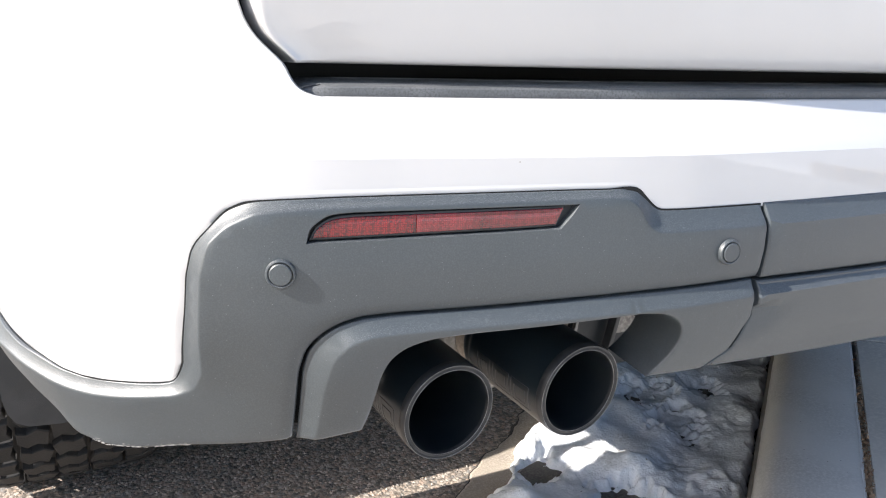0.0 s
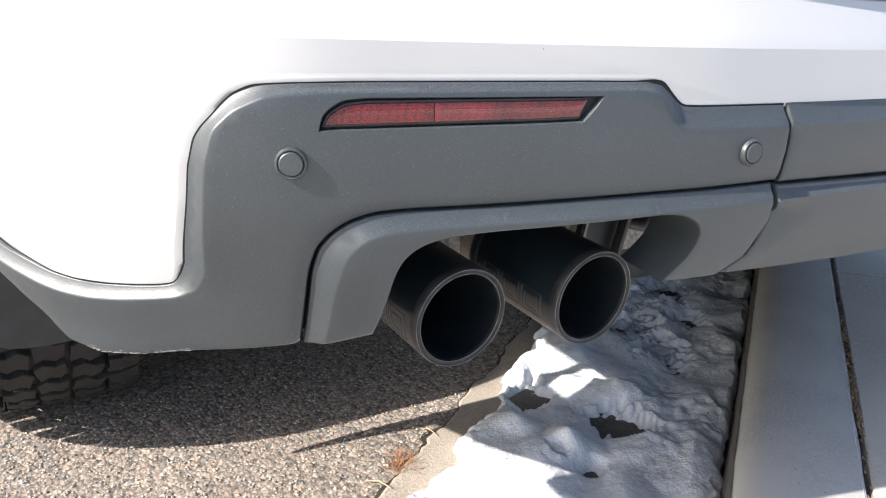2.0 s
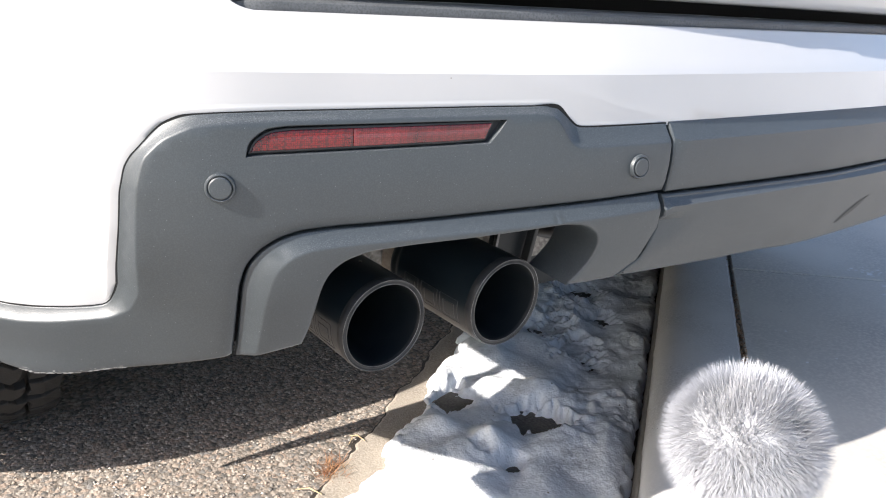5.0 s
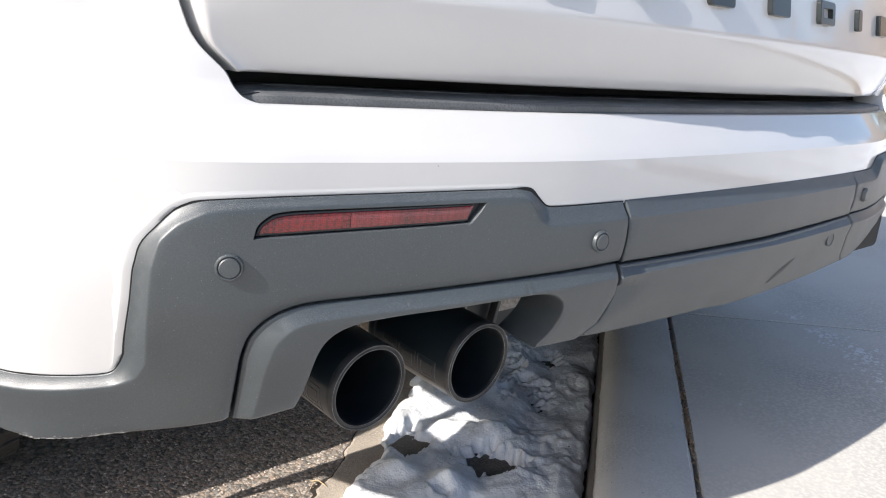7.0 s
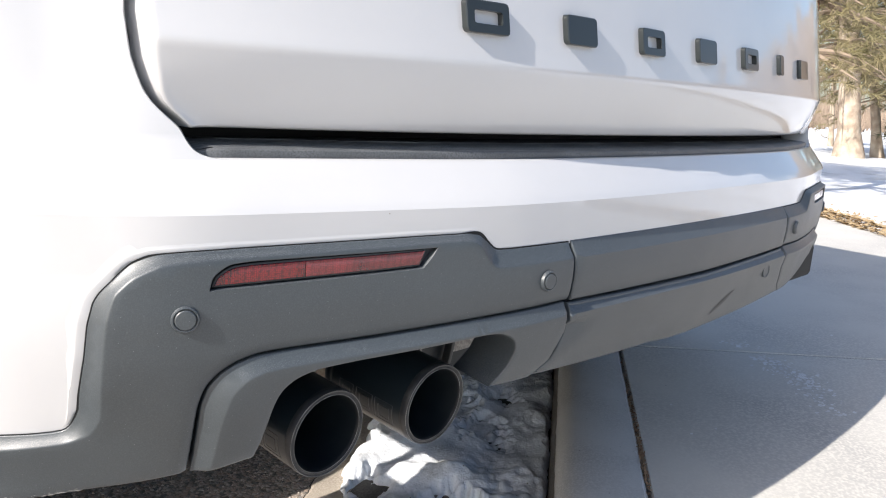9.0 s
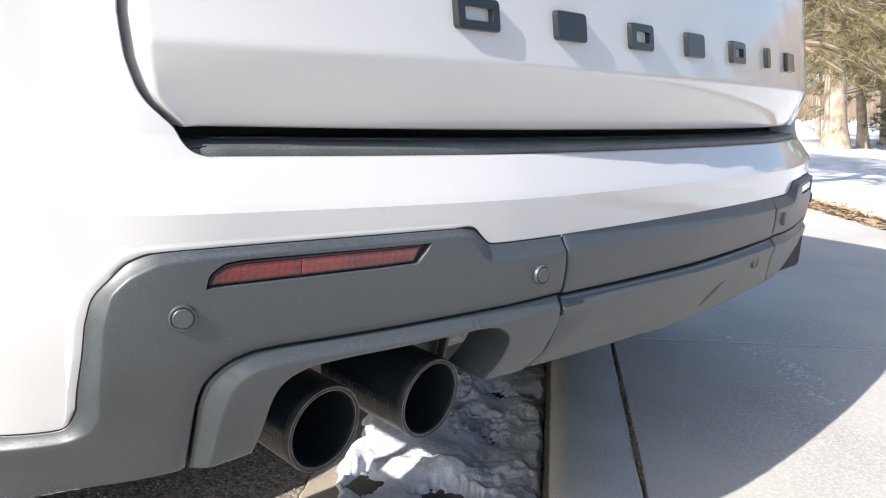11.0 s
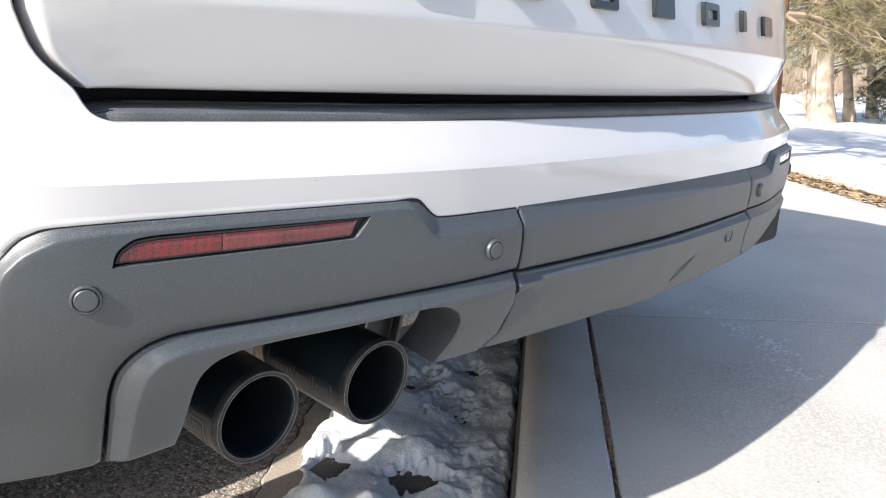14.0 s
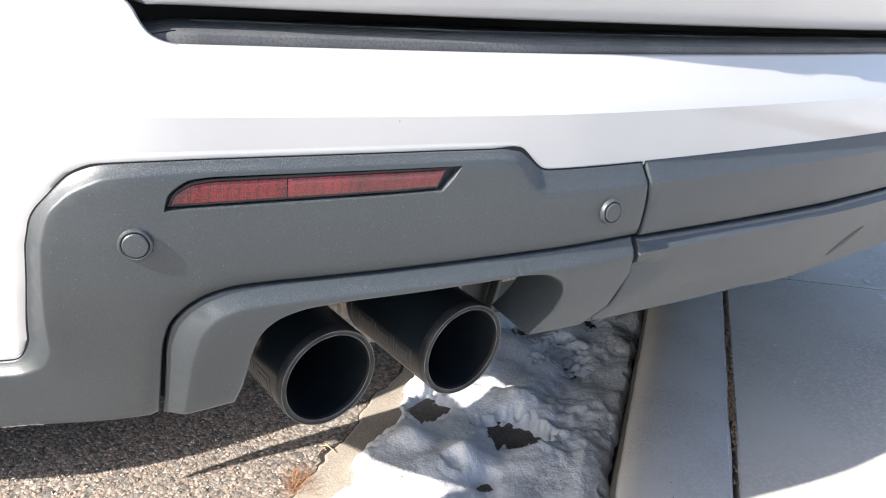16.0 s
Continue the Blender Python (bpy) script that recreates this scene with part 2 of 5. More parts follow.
# ---- mesh helpers ----
def finish(name, bm, mat, parent=None, label="", smooth=True, sharp=35):
    me = bpy.data.meshes.new(name)
    bmesh.ops.recalc_face_normals(bm, faces=bm.faces)
    bm.to_mesh(me)
    bm.free()
    me.materials.append(mat)
    if smooth:
        me.shade_smooth()
        me.set_sharp_from_angle(angle=radians(sharp))
    ob = new(name, me)
    if parent is not None:
        ob.parent = parent
    return tagged(ob, label)


def part(name, bm, mat, parent, label="", smooth=True, sharp=35):
    return finish(name, bm, mat, parent, label, smooth, sharp)


def box(bm, lo, hi, bevel=0.0):
    c, s = (Vector(lo) + Vector(hi)) / 2, Vector(hi) - Vector(lo)
    made = bmesh.ops.create_cube(bm, size=1, matrix=Matrix.LocRotScale(c, None, s))
    if bevel:
        edges = list({e for v in made["verts"] for e in v.link_edges})
        bmesh.ops.bevel(bm, geom=edges, offset=bevel, segments=2, affect="EDGES", profile=0.5)
    return bm


def tube(bm, rings, close=False):
    """Joins rings of equal numbers of points with faces."""
    rows = [[bm.verts.new(p) for p in ring] for ring in rings]
    pairs = list(zip(rows, rows[1:])) + ([(rows[-1], rows[0])] if close else [])
    for a, b in pairs:
        for i in range(len(a)):
            j = (i + 1) % len(a)
            bm.faces.new((a[i], a[j], b[j], b[i]))
    return rows


def circle(centre, axis, r, n=48, start=0.0):
    axis = Vector(axis).normalized()
    side = axis.orthogonal().normalized() if abs(axis.z) > 0.9 else axis.cross((0, 0, 1)).normalized()
    up = side.cross(axis)
    return [Vector(centre) + r * (math.cos(a) * side + math.sin(a) * up) for a in (start + 2 * math.pi * k / n for k in range(n))]


def lathe(bm, base, axis, profile, n=48):
    """A turned shape: profile of (distance along the axis, radius)."""
    axis = Vector(axis).normalized()
    return tube(bm, [circle(Vector(base) + d * axis, axis, max(r, 1e-4), n) for d, r in profile])


# ---- the rear's plan curve: arc length u from the middle, left negative ----
PLAN = [(0, -0.014), (0.2, -0.010), (0.38, 0.0), (0.47, 0.012), (0.557, 0.03), (0.68, 0.06), (0.795, 0.092), (0.874, 0.135), (0.93, 0.172),
        (0.975, 0.212), (1.005, 0.248), (1.03, 0.295), (1.05, 0.36), (1.08, 0.5), (1.108, 0.75)]


def smooth_curve(points, steps=16):
    out, p = [], [Vector(q) for q in points]
    p = [2 * p[0] - p[1]] + p + [2 * p[-1] - p[-2]]
    for a, b, c, d in zip(p, p[1:], p[2:], p[3:]):
        for k in range(steps):
            t = k / steps
            out.append(0.5 * (2 * b + (c - a) * t + (2 * a - 5 * b + 4 * c - d) * t * t + (3 * b - a - 3 * c + d) * t**3))
    return out + [p[-2]]


_c = smooth_curve([(-PLAN[1][0], PLAN[1][1])] + PLAN)
_c = [q for q in _c if q.x >= 0]
CURVE = np.array([[q.x, q.y] for q in _c])
ARC = np.r_[0, np.cumsum(np.hypot(*np.diff(CURVE, axis=0).T))]
WAY = np.gradient(CURVE, axis=0)
WAY /= np.hypot(*WAY.T)[:, None]
for k in range(3):
    WAY[1:-1] = (WAY[:-2] + 2 * WAY[1:-1] + WAY[2:]) / 4
WAY[0] = (1, 0)


def u_of(x):
    return math.copysign(float(np.interp(abs(x), CURVE[:, 0], ARC)), x)


def on_plan(u):
    """Place on the plan curve and the way inwards."""
    a, s = abs(u), math.copysign(1, u)
    x, y = np.interp(a, ARC, CURVE[:, 0]), np.interp(a, ARC, CURVE[:, 1])
    wx, wy = np.interp(a, ARC, WAY[:, 0]), np.interp(a, ARC, WAY[:, 1])
    return s * x, y, -s * wy, wx


def table(points):
    xs, ys = [p[0] for p in points], [p[1] for p in points]
    return lambda v: float(np.interp(v, xs, ys))


FACE = table([(0.40, 0.062), (0.49, 0.036), (0.56, 0.016), (0.62, 0.004), (0.66, 0.0), (0.72, 0.002), (0.77, 0.012)])


def tucked(u, z, tuck, off):
    """tuck goes straight ahead on the rear face and inwards round the corner; off along the surface's normal."""
    x, y, ix, iy = on_plan(u)
    w = min(1.0, max(0.0, (abs(x) - 0.86) / 0.15))
    c = min(tuck, 0.035 + 0.12 * max(0.0, tuck - 0.035))
    return Vector((x + ix * (w * c + off), y + (1 - w) * tuck + iy * w * c + iy * off, z))


def skin(u, z, off=0.0):
    return tucked(u, z, FACE(z), off)


def densify(points, step):
    out = []
    for a, b in zip(points, points[1:] + points[:1]):
        n = max(1, int(math.hypot(b[0] - a[0], b[1] - a[1]) / step))
        out += [(a[0] + (b[0] - a[0]) * k / n, a[1] + (b[1] - a[1]) * k / n) for k in range(n)]
    return out


def area(points):
    return sum(a[0] * b[1] - b[0] * a[1] for a, b in zip(points, points[1:] + points[:1])) / 2


def rounded(points, r, n=5):
    """Rounds each corner of an outline by up to r."""
    out = []
    for i in range(len(points)):
        a, b, c = (Vector(points[i - 1]), Vector(points[i]), Vector(points[(i + 1) % len(points)]))
        d = min(r, (a - b).length * 0.45, (c - b).length * 0.45)
        p, q = b + (a - b).normalized() * d, b + (c - b).normalized() * d
        for k in range(n + 1):
            t = k / n
            w = (1 - t) ** 2 * p + 2 * t * (1 - t) * b + t * t * q
            out.append((w.x, w.y))
    return out


def inset(points, d):
    out, s = [], math.copysign(1, area(points))
    for i in range(len(points)):
        a, b, c = (Vector(points[i - 1]), Vector(points[i]), Vector(points[(i + 1) % len(points)]))
        e, f = (b - a).normalized(), (c - b).normalized()
        n = Vector((-e.y - f.y, e.x + f.x)) * s
        n = n.normalized() if n.length > 1e-6 else Vector((-e.y, e.x)) * s
        out.append((b.x + n.x * d, b.y + n.y * d))
    return out


def flow(points, soft=0.005, step=0.004):
    """Evens an open line out: points every step, corners softened."""
    p = np.array(points, float)
    s = np.r_[0, np.cumsum(np.hypot(*np.diff(p, axis=0).T))]
    fine = 0.001
    t = np.linspace(0, s[-1], max(4, int(s[-1] / fine)))
    xy = np.stack([np.interp(t, s, p[:, i]) for i in (0, 1)], 1)
    m = int(4 * soft / fine)
    k = np.exp(-0.5 * (np.arange(-m, m + 1) * fine / soft) ** 2)
    k /= k.sum()
    pad = np.r_[2 * xy[:1] - xy[m:0:-1], xy, 2 * xy[-1:] - xy[-2:-m - 2:-1]] if len(xy) > m + 1 else xy
    if len(pad) > len(xy):
        xy = np.stack([np.convolve(pad[:, i], k, "valid") for i in (0, 1)], 1)
    n = max(2, int(s[-1] / step))
    return [(float(a), float(c)) for a, c in xy[np.linspace(0, len(xy) - 1, n + 1).astype(int)]]


def beside(line, d):
    """A line at the distance d to the right of an open line; d may vary along it."""
    p = np.array(line, float)
    w = np.gradient(p, axis=0)
    w /= np.maximum(np.hypot(*w.T), 1e-9)[:, None]
    q = p + np.stack([w[:, 1], -w[:, 0]], 1) * np.broadcast_to(np.asarray(d, float), len(p))[:, None]
    return [(float(a), float(c)) for a, c in q]


def far_from(points, q):
    """Distance of q from a polyline."""
    a = np.array(points[:-1], float)
    d = np.array(points[1:], float) - a
    t = np.clip(((np.array(q) - a) * d).sum(1) / np.maximum((d * d).sum(1), 1e-12), 0, 1)
    return float(np.hypot(*(a + t[:, None] * d - q).T).min())


def inside(points, q):
    x, y = q
    hit = False
    for (ax, ay), (bx, by) in zip(points, points[1:] + points[:1]):
        if (ay > y) != (by > y) and x < (bx - ax) * (y - ay) / (by - ay) + ax:
            hit = not hit
    return hit


def panel(name, outline, mat, parent, place, label="", step=0.012, cell=0.014, r=0.004, thick=0.02, lines=(), shape=None, corner=0.0, taper=0.0, holes=(), sharp=35):
    """A curved panel with rounded edges: an outline of (u, z), laid by place(u, z, off). shape(u, z) gives its relief, lines its creases."""
    ring = rounded(outline, corner) if corner else list(outline)
    ring = densify(ring, step)
    if area(ring) < 0:
        ring.reverse()
    shape = shape or (lambda u, z: 0.0)
    top = inset(ring, r)
    pts, edges = [Vector(p) for p in top], [(i, (i + 1) % len(top)) for i in range(len(top))]
    for line in lines:
        line = [q for a, b in zip(line, line[1:]) for q in densify([a, b], step)[: max(1, int(math.dist(a, b) / step))]] + [line[-1]]
        line = [q for q in line if inside(top, q) and far_from(top + top[:1], q) > 0.002]
        base = len(pts)
        pts += [Vector(q) for q in line]
        edges += [(base + i, base + i + 1) for i in range(len(line) - 1) if math.dist(line[i], line[i + 1]) < 2.5 * step]
    holes = [densify(h, 0.008) for h in holes]
    for h in holes:
        base = len(pts)
        pts += [Vector(q) for q in h]
        edges += [(base + i, base + (i + 1) % len(h)) for i in range(len(h))]
    fixed = [np.array(h + h[:1]) for h in holes] + [np.array(top + top[:1])] + [np.array(l) for l in lines]
    us, zs = [p[0] for p in top], [p[1] for p in top]
    for i in range(int((max(us) - min(us)) / cell) + 1):
        for j in range(int((max(zs) - min(zs)) / cell) + 1):
            q = (min(us) + (i + 0.5 * (j % 2)) * cell, min(zs) + j * cell)
            if inside(top, q) and all(far_from(f, q) > cell * 0.45 for f in fixed):
                pts.append(Vector(q))
    vs, _, fs, *_ = geometry.delaunay_2d_cdt(pts, edges, [], 1, 1e-6)
    bm = bmesh.new()
    made = [bm.verts.new(place(v.x, v.y, shape(v.x, v.y))) for v in vs]
    for f in fs:
        mid = sum((vs[i] for i in f), Vector((0, 0))) / len(f)
        if inside(top, mid) and not any(inside(h, mid) for h in holes):
            bm.faces.new([made[i] for i in f])
    rows = []
    for k in range(4):
        a = k / 3 * math.pi / 2
        rows.append([place(*q, shape(*w) + r * (1 - math.cos(a))) for q, w in zip(inset(ring, r * (1 - math.sin(a))), top)])
    back = inset(ring, -taper) if taper else ring
    rows.append([place(*q, shape(*w) + thick) for q, w in zip(back, top)])
    tube(bm, rows)
    for h in holes:
        tube(bm, [[place(*q, shape(*q)) for q in h], [place(*q, shape(*q) + 0.0012) for q in inset(h, 0.0006)], [place(*q, shape(*q) + 0.010) for q in inset(h, 0.0012)]])
    bmesh.ops.remove_doubles(bm, verts=bm.verts, dist=2e-5)
    return part(name, bm, mat, parent, label, sharp=sharp)


def mirrored(points):
    return [(-u, z) for u, z in points]


def us(points):
    """Outlines are given by x; the corner is run round by arc length."""
    return [(u_of(x), z) for x, z in points]


# ---- ground ----
KERB = Vector((0.15, 0.114))
ALONG = Vector((math.cos(radians(36.4)), math.sin(radians(36.4))))
ACROSS = Vector((-ALONG.y, ALONG.x))  # towards the street


def street(k, n, z):
    p = KERB + ALONG * k + ACROSS * n
    return Vector((p.x, p.y, z))


PAVE = 0.155
far = 900


def slab(bm, points, top, depth=0.1, bevel=0.004):
    """A flat slab with a small bevelled edge."""
    pts = list(points)
    if area(pts) < 0:
        pts.reverse()
    rings = [[Vector((*p, top - depth)) for p in pts], [Vector((*p, top - bevel)) for p in pts], [Vector((*p, top)) for p in inset(pts, bevel)]]
    rows = tube(bm, rings)
    bm.faces.new(rows[-1])


def gutter_edge(t):
    return 0.016 * noise.noise(Vector((t * 7, 0.4, 0))) + 0.010 * noise.noise(Vector((t * 24, 0.4, 3))) + 0.004 * noise.noise(Vector((t * 70, 0.4, 5)))


bm = bmesh.new()
rows = [street(-far, 0.66, 0), street(far, 0.66, 0), street(far, 9.0, 0.0), street(-far, 9.0, 0.0)]
bm.faces.new([bm.verts.new(p) for p in rows])
road = tagged(finish("road", bm, asphalt, smooth=False), "grey asphalt street with worn pale aggregate", "road", kind="structure")
for a, c in ((-40, -1.626), (-1.62, 1.374), (1.38, 40)):
    bm = bmesh.new()
    rings = [[street(t, n + (gutter_edge(t) if n > 0.6 else 0.0), z) for n, z in ((0.700, -0.08), (0.700, 0.001), (0.694, 0.0035), (0.45, 0.0015), (0.17, 0.012), (0.17, -0.08))] for t in (np.linspace(a, c, 420) if c == 1.374 else (a, c))]
    rows = tube(bm, rings)
    bm.faces.new(rows[0]), bm.faces.new(rows[-1])
    tagged(finish("gutter", bm, gutter_concrete, smooth=False), "tan concrete gutter pan beside the kerb", "gutter", kind="structure")
bm = bmesh.new()
kp = [(0.188, 0.0), (0.180, 0.09), (0.174, 0.122), (0.162, 0.142), (0.142, 0.152), (0.11, 0.156), (0.012, 0.156), (0.007, 0.154), (0.006, 0.148), (0.006, -0.1), (0.188, -0.1)]
rings = []
for k in np.linspace(-1.6, 3.4, 251):
    w = 0.0016 * noise.noise(Vector((k * 9, 0, 0))) + 0.002 * max(0, noise.noise(Vector((k * 31, 5, 0))) - 0.25)
    rings.append([street(k, n + (w if n < 0.02 else 0), z) for n, z in kp])
tube(bm, [[street(-40, n, z) for n, z in kp]] + rings + [[street(40, n, z) for n, z in kp]])
kerb = tagged(finish("kerb", bm, kerb_concrete, sharp=50), "grey concrete kerb with a rounded edge", "kerb", kind="structure")

# pale worn arris along the kerb's back edge
bm = bmesh.new()
rows = []
for k in np.linspace(-1.2, 3.0, 700):
    w = 0.0012 + 0.0035 * max(0.0, noise.noise(Vector((k * 14, 6, 1)))) + 0.0030 * max(0.0, noise.noise(Vector((k * 55, 6, 3))))
    rows.append([bm.verts.new(street(k, 0.0105, 0.1566)), bm.verts.new(street(k, 0.0105 + w, 0.1567))])
for a, c in zip(rows, rows[1:]):
    bm.faces.new((a[0], a[1], c[1], c[0]))
tagged(finish("worn_arris", bm, salt_pale, smooth=False), "pale worn edge along the back of the kerb", "kerb", kind="stuff")

# pavement slabs between the kerb and the lawn, parted by one joint
EDGE, EDGE_WAY = Vector((4.13, 0.81)), Vector((0.653, 0.757))


def meets(p, d, q, e):
    t = ((q.x - p.x) * e.y - (q.y - p.y) * e.x) / (d.x * e.y - d.y * e.x)
    return p + t * d


back = KERB + ACROSS * -0.003
JOINT, JOINT_WAY = Vector((1.05, 0.378)), Vector((0.72, -0.694))
bm = bmesh.new()
near = [meets(back, ALONG, JOINT, JOINT_WAY), meets(EDGE, EDGE_WAY, JOINT, JOINT_WAY)]
slab(bm, [near[0] - ALONG * 0.0045, near[1] - EDGE_WAY * 0.0045, EDGE - EDGE_WAY * 16, back - ALONG * 26], PAVE)
pavement = tagged(finish("pavement", bm, concrete, smooth=False), "pale concrete pavement slab with a cut joint", "pavement", kind="structure")
bm = bmesh.new()
slab(bm, [near[0] + ALONG * 0.0045, near[1] + EDGE_WAY * 0.0045, EDGE + EDGE_WAY * 14, back + ALONG * 16], PAVE)
tagged(finish("pavement", bm, concrete, smooth=False), "pale concrete pavement slab beyond the cut joint", "pavement", kind="structure")
bm = bmesh.new()
tube(bm, [[street(k, n, z) for n, z in ((0.15, 0.05), (-0.3, 0.05), (-0.3, -0.1), (0.15, -0.1))] for k in (-30, 20)])
tagged(finish("kerb_base", bm, debris_brown, smooth=False), "dark soil under the joint behind the kerb", "ground", kind="structure")

# dirt in the cut joint
bm = bmesh.new()
way = Vector((-JOINT_WAY.y, JOINT_WAY.x))
ends = [near[0] + JOINT_WAY * 0.01, near[1] - JOINT_WAY * 0.03]
bm.faces.new([bm.verts.new((*q, PAVE - 0.0035)) for q in (ends[0] - way * 0.008, ends[1] - way * 0.008, ends[1] + way * 0.008, ends[0] + way * 0.008)])
tagged(finish("joint_dirt", bm, dirt_and_shade, smooth=False), "dark dirt in the cut pavement joint", "dirt", kind="stuff")

# pale salt crust left on the pavement
random.seed(31)
bm = bmesh.new()
TRAIL = [Vector(q) for q in ((1.16, 0.41), (1.06, 0.235), (0.955, 0.09), (0.81, -0.01))]
for k in range(420):
    i = random.choice((0, 0, 1, 1, 1, 2))
    q = TRAIL[i].lerp(TRAIL[i + 1], random.random()) + Vector((random.gauss(0, 0.030), random.gauss(0, 0.022)))
    if k > 395:
        q = Vector((random.uniform(0.3, 1.9), random.uniform(-0.4, 0.3)))
    if abs((q - JOINT).dot(Vector((-JOINT_WAY.y, JOINT_WAY.x)))) < 0.03 or (q - KERB).dot(ACROSS) > -0.04:
        continue
    r, t = random.uniform(0.002, 0.0085) * random.uniform(0.4, 1.0), random.uniform(0, 6.28)
    ring = [Vector((q.x, q.y, PAVE + 0.0004 + 0.000004 * k)) + Vector((math.cos(t + a) * 1.6, math.sin(t + a), 0)) * r * random.uniform(0.4, 1.2) for a in (0, 0.9, 1.8, 2.7, 3.6, 4.5, 5.4)]
    bm.faces.new([bm.verts.new(v) for v in ring])
tagged(finish("salt_crust", bm, salt_pale, smooth=False), "thin white salt crust dried on the pavement", "salt", kind="stuff")

# snow-covered ground, one sheet to the horizon, uneven near the pavement
bm = bmesh.new()
g = []
stops = [-0.02, 0.0, 0.15, 0.3, 0.45, 0.6] + [0.8 + 0.35 * k for k in range(34)] + [16, 22, 34, 60, 120, 300, 900]
runs = [-900, -300, -80, -30] + [-14 + 0.4 * k for k in range(88)] + [30, 60, 200, 900]
side = Vector((EDGE_WAY.y, -EDGE_WAY.x))
for a in runs:
    row = []
    for n in stops:
        p = EDGE + EDGE_WAY * a + side * n
        q = Vector((p.x, p.y, 0))
        rise = min(1, max(0, n / 0.5))
        z = 0.03 + 0.125 * (n > -0.01) + rise * (0.02 + 0.035 * noise.fractal(q * 0.6, 0.7, 2, 3) * min(1, 40 / (abs(a) + n + 1)))
        row.append(bm.verts.new((p.x, p.y, z)))
    g.append(row)
for a, c in zip(g, g[1:]):
    for i in range(len(stops) - 1):
        bm.faces.new((a[i], a[i + 1], c[i + 1], c[i]))
lawn = tagged(finish("ground", bm, snow_white, sharp=80), "snow-covered lawn beyond the pavement", "ground", kind="structure")
bm = bmesh.new()
bm.faces.new([bm.verts.new(street(k, n, 0.05)) for k, n in ((-far, 9.0), (far, 9.0), (far, far), (-far, far))])
tagged(finish("ground", bm, snow_white, smooth=False), "snow-covered verge across the street", "ground", kind="structure")

# dead grass and leaves along the lawn's edge
random.seed(5)
bm = bmesh.new()
for k in range(9000):
    a, n = random.uniform(-3.5, 4.5), abs(random.gauss(0.14, 0.13))
    p = EDGE + EDGE_WAY * a + side * (n - 0.02)
    s, t = random.uniform(0.02, 0.06), random.uniform(0, 6.28)
    h = random.uniform(0.0, 0.006)
    q = Vector((p.x, p.y, PAVE + 0.004 + 0.22 * max(0, 0.10 - abs(n - 0.16))))
    d = Vector((math.cos(t), math.sin(t), random.uniform(-0.1, 0.25))) * s
    w = Vector((-math.sin(t), math.cos(t), 0.2)) * s * 0.22
    bm.faces.new([bm.verts.new(v) for v in (q - w, q + w, q + d + w * 0.4 + Vector((0, 0, h)), q + d - w * 0.4 + Vector((0, 0, h)))])
tagged(finish("dead_grass", bm, dead_leaves, smooth=False), "tan dead grass and leaves along the lawn edge", "grass", kind="stuff")

# crack between gutter and asphalt; dark strip for shadow gap at the kerb's foot
bm = bmesh.new()
for n0, w0, w1, h, at in ((0.6995, 0.002, 0.020, 0.0012, 1), (0.168, 0.030, 0.012, 0.0135, 0)):
    rows = []
    for k in np.linspace(-1.6, 1.37, 500):
        e = gutter_edge(k) if at else 0.0
        w = w0 + w1 * max(0.0, noise.noise(Vector((k * 11, 3, at)))) + 0.25 * w1 * abs(noise.noise(Vector((k * 60, 1, at))))
        rows.append([bm.verts.new(street(k, n0 + e, h)), bm.verts.new(street(k, n0 + e + w, h))])
    for a, c in zip(rows, rows[1:]):
        bm.faces.new((a[0], a[1], c[1], c[0]))
tagged(finish("gutter_crack", bm, dirt_and_shade, smooth=False), "dark dirt in the gutter crack, dark shade strip at the kerb", "dirt", kind="stuff")
# damp concrete, kept dark to stand also for shade deep in the holes
bm = bmesh.new()
rows = [[bm.verts.new(street(k, n + (0.03 * noise.noise(Vector((k * 9, 7, 1))) if n > 0.5 else 0), z)) for n, z in ((0.19, 0.0125), (0.45, 0.0030), (0.60, 0.0042))] for k in np.linspace(-0.6, 1.37, 240)]
for a, c in zip(rows, rows[1:]):
    bm.faces.new((a[0], a[1], c[1], c[0])), bm.faces.new((a[1], a[2], c[2], c[1]))
tagged(finish("dark_wet_gutter", bm, damp_concrete, smooth=False), "damp concrete under the snow, darkened for shade in its holes", "gutter", kind="stuff")

bm = bmesh.new()
rows = []
for k in np.linspace(-1.2, 1.37, 420):
    top = 0.108 + 0.014 * noise.noise(Vector((k * 6, 2, 9))) + 0.007 * noise.noise(Vector((k * 27, 2, 4)))
    rows.append([bm.verts.new(street(k, 0.1892 - 0.089 * z if z <= 0.09 else 0.1812 - 0.19 * (z - 0.09), z)) for z in (0.0, 0.05, 0.09, top)])
for a, c in zip(rows, rows[1:]):
    for i in range(3):
        bm.faces.new((a[i], a[i + 1], c[i + 1], c[i]))
tagged(finish("damp_band", bm, damp_concrete, sharp=60), "damp dark band along the foot of the kerb", "kerb", kind="stuff")

# crusted snow in the gutter
bm = bmesh.new()
K, N = 520, 150
grid = {}
